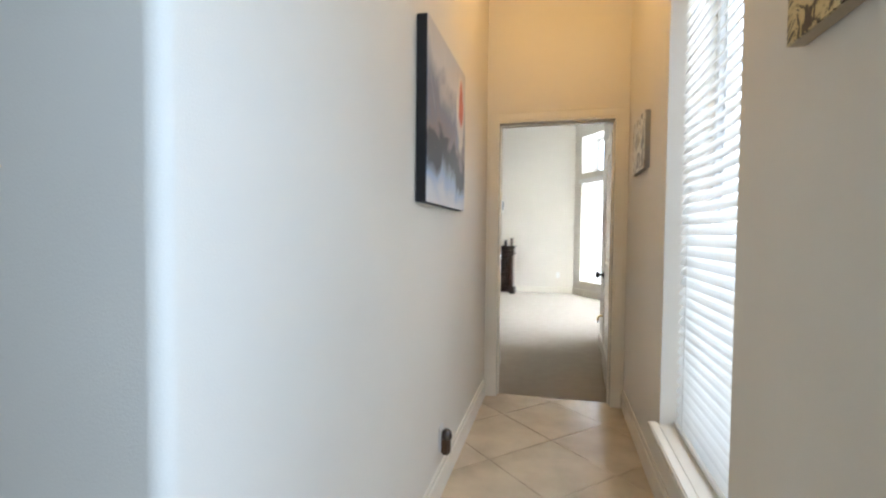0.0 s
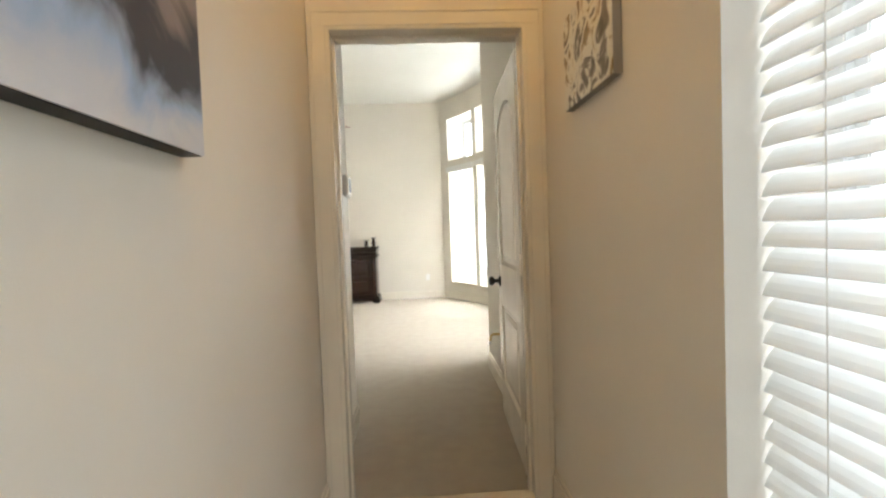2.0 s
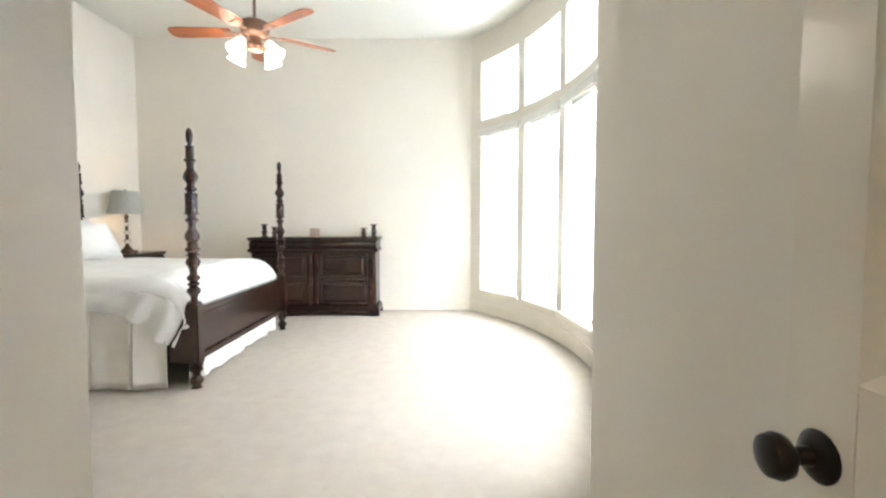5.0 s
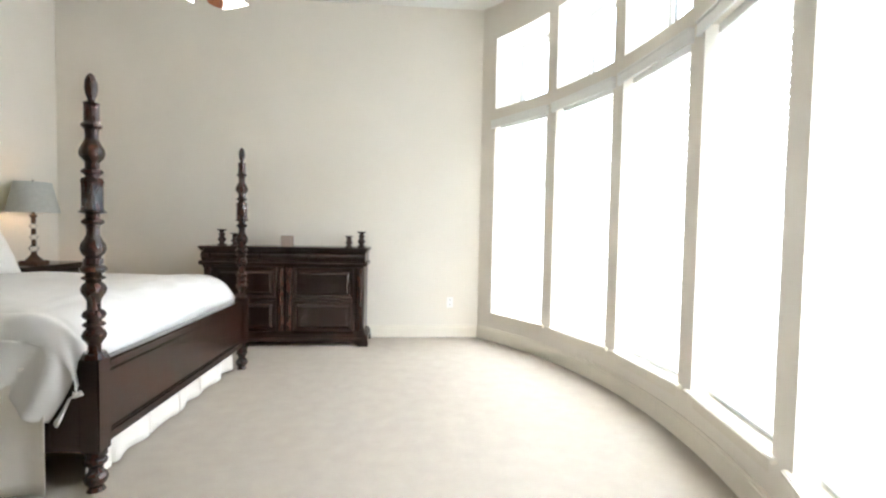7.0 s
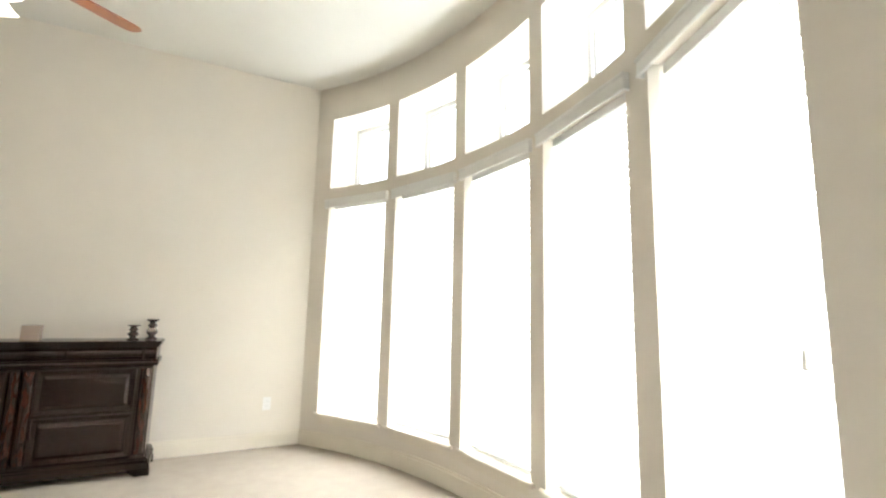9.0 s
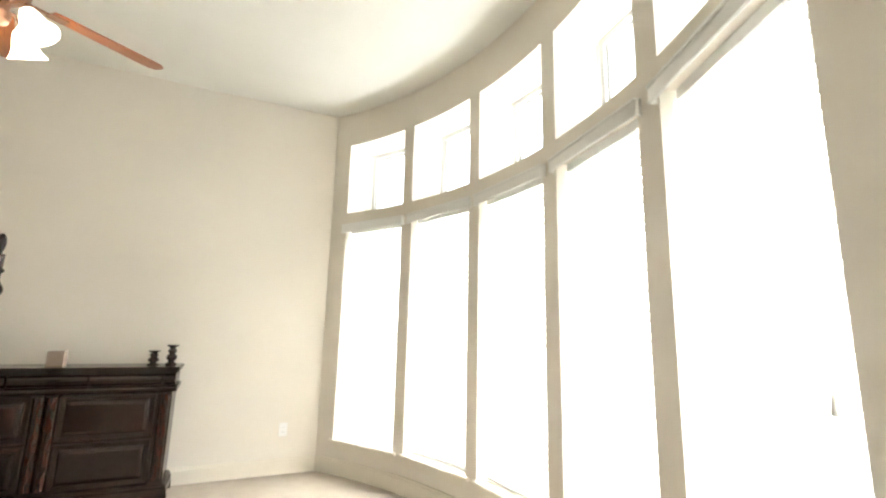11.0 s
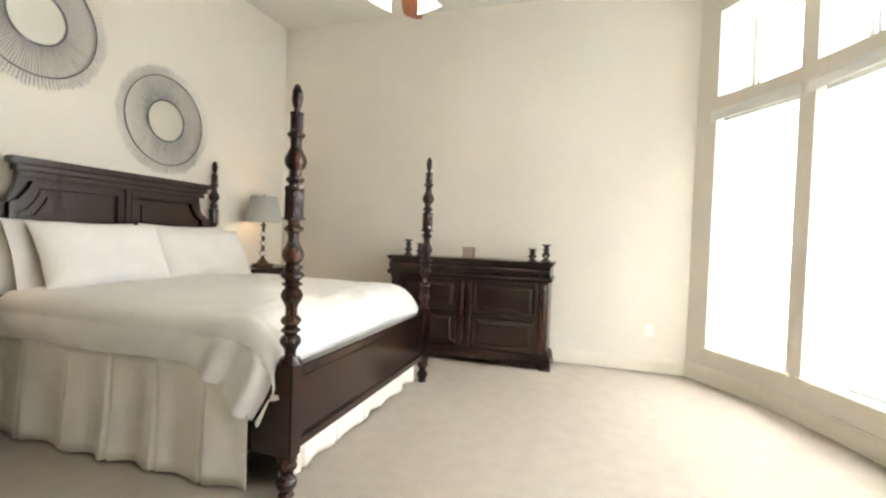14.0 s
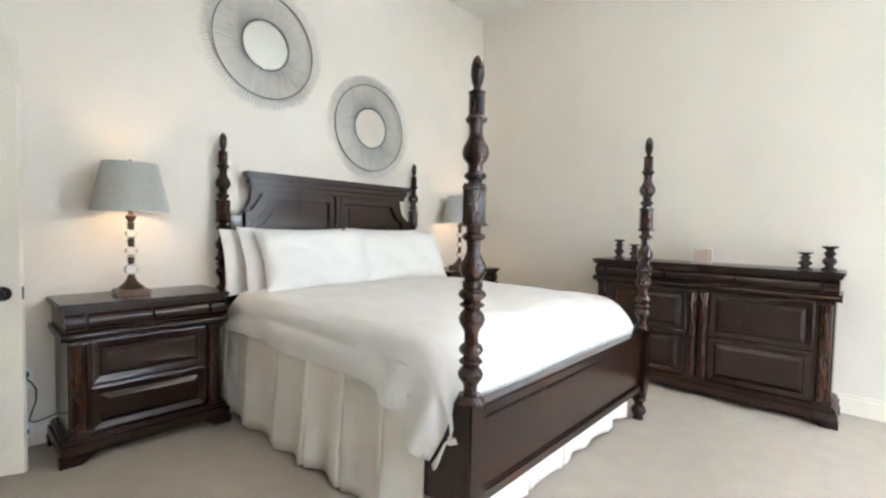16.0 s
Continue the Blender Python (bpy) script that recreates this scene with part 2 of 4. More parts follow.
T = 0.16
wall("wall_hall_left", [(HALL_L - T, HALL_Y0 + 0.03, 0, HALL_L, DOOR_Y0, HALL_Z)], "beige painted hall wall with a rounded corner")
wall("wall_foyer_north", [(-4.1, HALL_Y0, 0, HALL_L - 0.03, HALL_Y0 + 0.16, HALL_Z)], "beige painted wall at the start of the hall")
bm = lathe(bmesh.new(), [(0.03, 0), (0.03, HALL_Z)], 24, (HALL_L - 0.03, HALL_Y0 + 0.03, 0))
setting("trim_corner", bm, WALL, "rounded beige plaster wall corner", "wall corner", True)
wall("wall_hall_right", [(HALL_R, -3.2, 0, HALL_R + 0.28, -1.03, HALL_Z), (HALL_R, -0.01, 0, HALL_R + 0.28, HW_Y0, HALL_Z), (HALL_R, -1.03, 0, HALL_R + 0.28, -0.01, HW_Z0), (HALL_R, -1.03, HW_Z1, HALL_R + 0.28, -0.01, HALL_Z), (HALL_R, HW_Y1, 0, HALL_R + 0.28, DOOR_Y0, HALL_Z),
                         (HALL_R, HW_Y0, 0, HALL_R + 0.28, HW_Y1, HW_Z0), (HALL_R, HW_Y0, HW_Z1, HALL_R + 0.28, HW_Y1, HALL_Z)], "beige painted hall wall with a tall window")
wall("wall_foyer_south", [(-4.1, -3.2, 0, HALL_R, -3.0, HALL_Z)], "plain wall behind the start of the walk")
wall("wall_foyer_west", [(-4.3, -3.2, 0, -4.1, HALL_Y0 + 0.16, HALL_Z)], "plain wall closing the entrance space")
JX0, JX1 = DOOR_X0 - 0.02, DOOR_X1 + 0.02
wall("wall_door", [(PASS_L - T, DOOR_Y0, 0, JX0, DOOR_Y1, Z_CEIL), (JX1, DOOR_Y0, 0, PASS_R + 0.3, DOOR_Y1, Z_CEIL), (JX0, DOOR_Y0, DOOR_Z + 0.02, JX1, DOOR_Y1, Z_CEIL)], "beige painted wall round the bedroom door")
wall("wall_passage_left", [(PASS_L - T, DOOR_Y1, 0, PASS_L, SOUTH, Z_CEIL)], "beige painted passage wall with a light switch")
wall("wall_passage_right", [(PASS_R, DOOR_Y1, 0, PASS_R + 0.28, PASS_END, Z_CEIL)], "beige painted passage wall behind the open door")
wall("wall_south", [(WEST, SOUTH - T, 0, PASS_L - T, SOUTH, Z_CEIL)], "beige painted bedroom wall")
wall("wall_west", [(WEST - T, 4.86, 0, WEST, NORTH, Z_CEIL), (WEST - T, SOUTH - T, 0, WEST, 4.06, Z_CEIL), (WEST - T, 4.06, 2.04, WEST, 4.86, Z_CEIL)], "beige painted wall behind the bed")
wall("wall_closet", [(-4.8, 3.8, 0, -4.7, 5.1, 2.4), (-4.7, 3.8, 0, WEST - T, 3.9, 2.4), (-4.7, 5.0, 0, WEST - T, 5.1, 2.4), (-4.7, 3.9, 2.3, WEST - T, 5.0, 2.4), (-4.7, 3.9, -0.1, WEST - T, 5.0, 0)], "plain walls of the space beyond the side door")
wall("wall_north", [(WEST - T, NORTH, 0, 1.1, NORTH + 0.2, Z_CEIL)], "wide beige painted bedroom wall behind the dresser")


def curved(name, material, label, category, r0, r1, cuts, levels, solid, smooth=True):
    """A bowed solid in cells: cuts are bearings, levels heights; solid(bearing, height) tells which cells are filled."""
    bm = bmesh.new()
    fine = sorted({round(c, 3) for c in cuts} | {round(A0 + i * (A1 - A0) / 60, 3) for i in range(61)})
    fine = [c for i, c in enumerate(fine) if i == 0 or c - fine[i - 1] > 0.05 or c in cuts]
    verts = {}

    def v(i, k, r):
        if (i, k, r) not in verts:
            verts[i, k, r] = bm.verts.new((*arc(fine[i], r), levels[k]))
        return verts[i, k, r]
    na, nz = len(fine) - 1, len(levels) - 1
    full = [[solid((fine[i] + fine[i + 1]) / 2, (levels[k] + levels[k + 1]) / 2) for k in range(nz)] for i in range(na)]

    def on(i, k):
        return 0 <= i < na and 0 <= k < nz and full[i][k]
    for i in range(na):
        for k in range(nz):
            if not full[i][k]:
                continue
            for r in (r0, r1):
                bm.faces.new((v(i, k, r), v(i + 1, k, r), v(i + 1, k + 1, r), v(i, k + 1, r)))
            if not on(i - 1, k):
                bm.faces.new((v(i, k, r0), v(i, k, r1), v(i, k + 1, r1), v(i, k + 1, r0)))
            if not on(i + 1, k):
                bm.faces.new((v(i + 1, k, r0), v(i + 1, k, r1), v(i + 1, k + 1, r1), v(i + 1, k + 1, r0)))
            if not on(i, k - 1):
                bm.faces.new((v(i, k, r0), v(i + 1, k, r0), v(i + 1, k, r1), v(i, k, r1)))
            if not on(i, k + 1):
                bm.faces.new((v(i, k + 1, r0), v(i + 1, k + 1, r0), v(i + 1, k + 1, r1), v(i, k + 1, r1)))
    return setting(name, bm, material, label, category, smooth)


def in_window(a, z):
    return any(abs(a - c) < WIN_H for c in WIN_A) and (Z_SILL < z < Z_HEAD or Z_UP0 < z < Z_UP1)


cuts = [round(c + s * WIN_H, 3) for c in WIN_A for s in (-1, 1)] + [A0, A1]
curved("wall_east", WALL, "bowed beige wall of tall windows with transoms above", "wall", CR, CR + 0.40, cuts,
       [0, Z_SILL, Z_HEAD, Z_UP0, Z_UP1, Z_CEIL], lambda a, z: not in_window(a, z))
curved("baseboard_east", TRIM, "cream painted baseboard along the bowed wall", "baseboard", CR - 0.016, CR + 0.002, [A0, A1], [0, 0.115], lambda a, z: True)
curved("baseboard_east_cap", TRIM, "thin moulded cap of the bowed baseboard", "baseboard", CR - 0.010, CR + 0.002, [A0, A1], [0.115, 0.135], lambda a, z: True)


def baseboard(name, x0, y0, x1, y1, nx, ny):
    """From one end to the other along a wall whose face looks to (nx, ny)."""
    bm = bmesh.new()
    for d, z0, z1 in ((0.016, 0, 0.112), (0.010, 0.112, 0.135)):
        xs = sorted((x0, x1)) if ny else sorted((x0 - 0.002 * nx, x0 + d * nx))
        ys = sorted((y0, y1)) if nx else sorted((y0 - 0.002 * ny, y0 + d * ny))
        box(bm, xs[0], ys[0], z0, xs[1], ys[1], z1, 0.003)
    setting(name, bm, TRIM, "cream painted wooden baseboard", "baseboard")


baseboard("baseboard_hall_left", HALL_L, HALL_Y0 + 0.04, HALL_L, DOOR_Y0 - 0.02, 1, 0)
baseboard("baseboard_hall_right", HALL_R, -3.0, HALL_R, DOOR_Y0 - 0.02, -1, 0)
baseboard("baseboard_foyer", -4.1, HALL_Y0, HALL_L - 0.03, HALL_Y0, 0, -1)
baseboard("baseboard_passage_left", PASS_L, DOOR_Y1 + 0.02, PASS_L, SOUTH, 1, 0)
baseboard("baseboard_passage_right", PASS_R, DOOR_Y1 + 0.02, PASS_R, PASS_END - 0.01, -1, 0)
baseboard("baseboard_south", WEST + 0.02, SOUTH, PASS_L, SOUTH, 0, 1)
baseboard("baseboard_west", WEST, 4.96, WEST, NORTH - 0.02, 1, 0)
baseboard("baseboard_north", WEST, NORTH, 0.66, NORTH, 0, -1)


def casing(name, x0, x1, z1, y, ny, label, width=0.09, sides=(-1, 1)):
    """A moulded door casing on the wall face at y that looks to ny: two steps and an outer bead."""
    ob = thing(name, label, "door casing")
    tagged(ob, kind="structure")
    for lo, hi, d in ((0, width, 0.010), (0.014, width, 0.015), (width - 0.022, width, 0.020)):
        for side in sides:
            e = x0 if side < 0 else x1
            a, b = sorted((e + side * lo, e + side * hi))
            ys = sorted((y - 0.002 * ny, y + d * ny))
            part("side_moulding", boxed(a, ys[0], 0, b, ys[1], z1 + hi, 0.003), TRIM, ob)
        ys = sorted((y - 0.002 * ny, y + (d + 0.001) * ny))
        part("head_moulding", boxed(x0 - hi + 0.001, ys[0], z1 + lo, x1 + hi - 0.001, ys[1], z1 + hi + 0.001, 0.003), TRIM, ob)
    return ob


casing("trim_door_hall", DOOR_X0, DOOR_X1, DOOR_Z, DOOR_Y0, -1, "cream moulded door casing on the hall side")
casing("trim_door_bedroom", DOOR_X0, DOOR_X1, DOOR_Z, DOOR_Y1, 1, "cream moulded door casing on the bedroom side", 0.085, (-1,))
bm = bmesh.new()
box(bm, JX0 - 0.002, DOOR_Y0 - 0.004, 0, DOOR_X0, DOOR_Y1 + 0.004, DOOR_Z, 0.002)
box(bm, DOOR_X1, DOOR_Y0 - 0.004, 0, JX1 + 0.002, DOOR_Y1 + 0.004, DOOR_Z, 0.002)
box(bm, JX0, DOOR_Y0 - 0.004, DOOR_Z, JX1, DOOR_Y1 + 0.004, DOOR_Z + 0.022, 0.002)
box(bm, DOOR_X0, DOOR_Y0 + 0.05, 0, DOOR_X0 + 0.012, DOOR_Y0 + 0.09, DOOR_Z - 0.012, 0.002)
box(bm, DOOR_X1 - 0.012, DOOR_Y0 + 0.05, 0, DOOR_X1, DOOR_Y0 + 0.09, DOOR_Z - 0.012, 0.002)
box(bm, DOOR_X0, DOOR_Y0 + 0.05, DOOR_Z - 0.012, DOOR_X1, DOOR_Y0 + 0.09, DOOR_Z, 0.002)
setting("trim_door_jamb", bm, TRIM, "cream painted door jamb with stops", "door jamb")


# ---- windows and blinds ----
WIDE = 2 * CR * math.sin(radians(WIN_H))      # a window's width at the wall's face


def blind_slats(parent, w, z0, z1, depth_y, tilt, pitch=0.0448, name="slat"):
    me = None
    k = int((z1 - z0) / pitch)
    for i in range(k):
        if me is None:
            bm = bmesh.new()
            pts = [(-0.025, 0.0), (-0.012, 0.0025), (0.0, 0.0033), (0.012, 0.0025), (0.025, 0.0)]
            prism(bm, pts + [(a, b - 0.0028) for a, b in reversed(pts)], "x", -w / 2, w / 2)
            ob = part(name, bm, SLAT, parent)
            me = ob.data
        else:
            ob = new(name, me)
            ob.parent = parent
        ob.matrix_basis = pose(0, depth_y, z0 + pitch * (i + 0.5), tilt + random.uniform(-1.2, 1.2), 0, 0)


def window_unit(name, w, z0, z1, m, label, transom=False, depth=0.32):
    """A vinyl window set deep in its opening; local y points outwards, x along the wall."""
    ob = thing(name, label, "window")
    tagged(ob, kind="structure")
    ob.matrix_world = m
    f, d0, d1 = 0.045, depth, depth + 0.06
    bm = bmesh.new()
    for lo, hi, a, b in ((0, f, d0, d1), (f - 0.004, f + 0.025, d0 + 0.02, d1 - 0.01)):
        box(bm, -w / 2 + lo, a, z0 + lo, -w / 2 + hi, b, z1 - lo, 0.003)
        box(bm, w / 2 - hi, a, z0 + lo, w / 2 - lo, b, z1 - lo, 0.003)
        box(bm, -w / 2 + hi, a, z0 + lo, w / 2 - hi, b, z0 + hi, 0.003)
        box(bm, -w / 2 + hi, a, z1 - hi, w / 2 - hi, b, z1 - lo, 0.003)
    part("window_frame", bm, VINYL, ob)
    pane = part("pane", boxed(-w / 2 + f, d0 + 0.034, z0 + f, w / 2 - f, d0 + 0.038, z1 - f), PANE, ob)
    pane.visible_shadow = False
    if not transom:
        # stool, its tread in the reveal, apron
        part("sill_tread", boxed(-w / 2 + 0.001, -0.002, z0 - 0.010, w / 2 - 0.001, depth, z0 + 0.003), TRIM, ob)
        part("window_sill", boxed(-w / 2 - 0.035, -0.045, z0 - 0.022, w / 2 + 0.035, 0.0, z0 + 0.004, 0.006), TRIM, ob)
        part("apron", boxed(-w / 2 - 0.02, -0.016, z0 - 0.085, w / 2 + 0.02, 0.004, z0 - 0.022, 0.004), TRIM, ob)
    return ob


def blind(w, z0, z1, m, label, tilt, valance_out=True, cord_x=None, cord_z=1.05):
    ob = thing("window_blind", label, "window blind", group="white slatted window blinds")
    ob.matrix_world = m
    part("headrail", boxed(-w / 2 + 0.006, 0.05, z1 - 0.05, w / 2 - 0.006, 0.10, z1 - 0.002), BLINDRAIL, ob)
    v = bmesh.new()
    e = w / 2 + (0.03 if valance_out else -0.004)
    y0, y1 = (-0.052, -0.040) if valance_out else (0.012, 0.024)
    box(v, -e, y0, z1 - 0.055, e, y1, z1 + 0.03, 0.003)
    box(v, -e, y0 - 0.008, z1 + 0.012, e, y0 + 0.001, z1 + 0.03, 0.003)
    box(v, -e, y0 - 0.005, z1 - 0.055, e, y0 + 0.001, z1 - 0.043, 0.002)
    if valance_out:
        box(v, -e, y1 - 0.001, z1 - 0.055, -e + 0.012, 0.0, z1 + 0.03, 0.002)
        box(v, e - 0.012, y1 - 0.001, z1 - 0.055, e, 0.0, z1 + 0.03, 0.002)
    part("valance", v, BLINDRAIL, ob)
    part("bottom_rail", boxed(-w / 2 + 0.008, 0.055, z0 + 0.012, w / 2 - 0.008, 0.105, z0 + 0.03, 0.004), BLINDRAIL, ob)
    blind_slats(ob, w - 0.014, z0 + 0.03, z1 - 0.05, 0.08, tilt)
    for s in (-0.32, 0.32):
        part("ladder_cord", tube(bmesh.new(), [(s * w, 0.054, z0 + 0.03), (s * w, 0.054, z1 - 0.05)], 0.0012, 5), BLINDRAIL, ob)
    if cord_x is not None:
        part("pull_cord", tube(bmesh.new(), [(cord_x, 0.045, z1 - 0.06), (cord_x, 0.045, cord_z + 0.05)], 0.0015, 5), BLINDRAIL, ob)
        part("cord_tassel", lathe(bmesh.new(), [(0.003, 0.05), (0.006, 0.045), (0.011, 0.0), (0.008, -0.004)], 10, (cord_x, 0.045, cord_z)), WHITE, ob, "small plastic cord tassel", True)
    return ob


for i, a in enumerate(WIN_A):
    ch = CR * math.cos(radians(WIN_H))
    x, y = arc(a, CR)
    m = pose(x, y, 0, 0, 0, a - 90)
    window_unit(f"window_{i + 1}", WIDE + 0.01, Z_SILL, Z_HEAD, m, "tall fixed bedroom window with white frame and sill")
    window_unit(f"window_{i + 6}", WIDE + 0.01, Z_UP0, Z_UP1, m, "bare transom window deep in the bowed wall", True)
    blind(WIDE, Z_SILL, Z_HEAD, m, "closed white slatted blind glowing with daylight", 68, True, WIDE * 0.31 if i == 4 else None, 1.12)

hm = pose(HALL_R, (HW_Y0 + HW_Y1) / 2, 0, 0, 0, -90)
window_unit("window_11", HW_Y1 - HW_Y0, HW_Z0, HW_Z1, hm, "tall hall window with a painted sill", False, 0.19)
blind(HW_Y1 - HW_Y0, HW_Z0, HW_Z1, hm, "half-open white slatted blind in the hall window", 57, False, 0.385, 1.27)


# ---- hall and passage ----
def panel_door(name, w, h, label, knob_side=1):
    """A two-panel door with an arched upper panel; hinge line at x = 0, leaf along +x, faces at y = 0 and y = 0.035."""
    ob = thing(name, label, "door")
    tagged(ob, kind="structure")
    t, rim = 0.035, 0.115
    part("leaf", boxed(0, 0.0125, 0.012, w, t - 0.0125, h), TRIM, ob)

    def arch(x0, x1, z0, z1, rise, n=14):
        top = [(x1 - (x1 - x0) * i / n, z1 + rise * math.sin(math.pi * i / n) ** 0.8) for i in range(n + 1)]
        return [(x0, z0), (x1, z0)] + top
    lock0, lock1 = 0.72, 0.98
    for y0, y1 in ((0.0, 0.013), (t - 0.013, t)):
        bm = bmesh.new()
        box(bm, 0, y0, 0.012, rim, y1, h, 0.002)
        box(bm, w - rim, y0, 0.012, w, y1, h, 0.002)
        box(bm, rim, y0, 0.012, w - rim, y1, 0.24, 0.002)
        box(bm, rim, y0, lock0, w - rim, y1, lock1, 0.002)
        n, z, rise = 14, h - 0.24, 0.10
        pts = [(rim + (w - 2 * rim) * i / n, z + rise * math.sin(math.pi * i / n) ** 0.8) for i in range(n + 1)]
        prism(bm, pts + [(w - rim, h), (rim, h)], "y", y0, y1)
        part("stiles_and_rails", bm, TRIM, ob)
        for lower in (False, True):
            b2 = bmesh.new()
            loops = []
            for inset, dep in ((-0.002, 0.001), (0.016, 0.0115), (0.030, 0.0115), (0.058, 0.004), (0.062, 0.004)):
                yy = dep if y0 == 0 else t - dep
                line = [(rim + inset, 0.24 + inset), (w - rim - inset, 0.24 + inset), (w - rim - inset, lock0 - inset), (rim + inset, lock0 - inset)] if lower else arch(rim + inset, w - rim - inset, lock1 + inset, h - 0.24 - inset * 0.5, 0.10)
                loops.append([b2.verts.new((a, yy, c)) for a, c in line])
            for a, c in zip(loops, loops[1:]):
                k = len(a)
                for q in range(k):
                    b2.faces.new((a[q], a[(q + 1) % k], c[(q + 1) % k], c[q]))
            b2.faces.new(loops[-1])
            part("raised_panel", b2, TRIM, ob)
    for s, y in ((-1, 0.0), (1, t)):
        k = part("knob", lathe(bmesh.new(), [(0.033, 0), (0.034, 0.004), (0.028, 0.010), (0.013, 0.014), (0.011, 0.032), (0.016, 0.038), (0.027, 0.046), (0.030, 0.056), (0.026, 0.068), (0.012, 0.074)], 24, (w - 0.065, y, 0.868), pose(0, 0, 0, 90 if s < 0 else -90)), BLACK, ob, "dark bronze door knob", True)
    part("latch_plate", boxed(w - 0.0005, 0.006, 0.838, w + 0.0015, 0.029, 0.898), BLACK, ob)
    for z in (0.22, 1.02, 1.80):
        part("hinge", lathe(bmesh.new(), [(0.007, -0.05), (0.007, 0.05)], 12, (-0.008, t - 0.002, z)), TRIM, ob, "painted door hinge", True)
        part("hinge_leaf", boxed(-0.042, t - 0.012, z - 0.045, 0.002, t - 0.009, z + 0.045), TRIM, ob)
    return ob


d1 = panel_door("door_1", 0.79, 2.025, "cream two-panel bedroom door with arched panel, standing open")
d1.matrix_world = pose(DOOR_X1 + 0.038, DOOR_Y1 + 0.04, 0, 0, 0, 87.6)
# dark strips added to paint the shadow seen through the hinge gap
gap_shadow = thing("door_seal", "dark strips standing in for shadow in the hinge gap of the door", "door seal", (DOOR_X1, DOOR_Y1, 0))
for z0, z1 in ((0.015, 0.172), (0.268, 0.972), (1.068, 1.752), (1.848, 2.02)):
    part("shadow_strip", box(boxed(-0.003, -0.026, z0, 0.012, 0.008, z1, 0.002), 0.010, 0.005, z0, 0.030, 0.034, z1, 0.002), GAP_SHADOW, gap_shadow)
d2 = panel_door("door_2", 0.80, 2.03, "white two-panel door standing open near the nightstand")
d2.matrix_world = pose(WEST + 0.04, 4.84, 0, 0, 0, 66)


def canvas(name, y0, y1, z0, z1, wallx, nx, depth, label, paint, edge):
    ob = thing(name, label, "painting", (wallx, (y0 + y1) / 2, z0))
    w, h = y1 - y0, z1 - z0
    xs = sorted((0.001 * nx, (depth - 0.003) * nx))
    part("stretcher_edge", boxed(xs[0], -w / 2, 0, xs[1], w / 2, h, 0.002), edge, ob)
    xs = sorted(((depth - 0.0035) * nx, depth * nx))
    part("painted_face", boxed(xs[0], -w / 2 + 0.001, 0.001, xs[1], w / 2 - 0.001, h - 0.001), paint, ob, "abstract brushwork")
    return ob


def painting_mat(name, stops, scale, warp, seed, rough=0.45):
    m = bpy.data.materials.new(name)
    m.use_nodes = True
    n, l = m.node_tree.nodes, m.node_tree.links
    co, mp = n.new("ShaderNodeTexCoord"), n.new("ShaderNodeMapping")
    mp.inputs["Location"].default_value = seed
    nz, rp = n.new("ShaderNodeTexNoise"), n.new("ShaderNodeValToRGB")
    nz.inputs["Scale"].default_value, nz.inputs["Detail"].default_value, nz.inputs["Distortion"].default_value = scale, 4, warp
    l.new(co.outputs["Object"], mp.inputs[0])
    l.new(mp.outputs[0], nz.inputs["Vector"])
    l.new(nz.outputs[0], rp.inputs[0])
    els = rp.color_ramp.elements
    els[0].position, els[0].color = stops[0][0], (*stops[0][1], 1)
    els[1].position, els[1].color = stops[-1][0], (*stops[-1][1], 1)
    for p, c in stops[1:-1]:
        e = els.new(p)
        e.color = (*c, 1)
    b = n["Principled BSDF"]
    l.new(rp.outputs[0], b.inputs["Base Color"])
    b.inputs["Roughness"].default_value = rough
    bp = n.new("ShaderNodeBump")
    bp.inputs["Strength"].default_value = 0.2
    l.new(nz.outputs[0], bp.inputs["Height"])
    l.new(bp.outputs[0], b.inputs["Normal"])
    return m


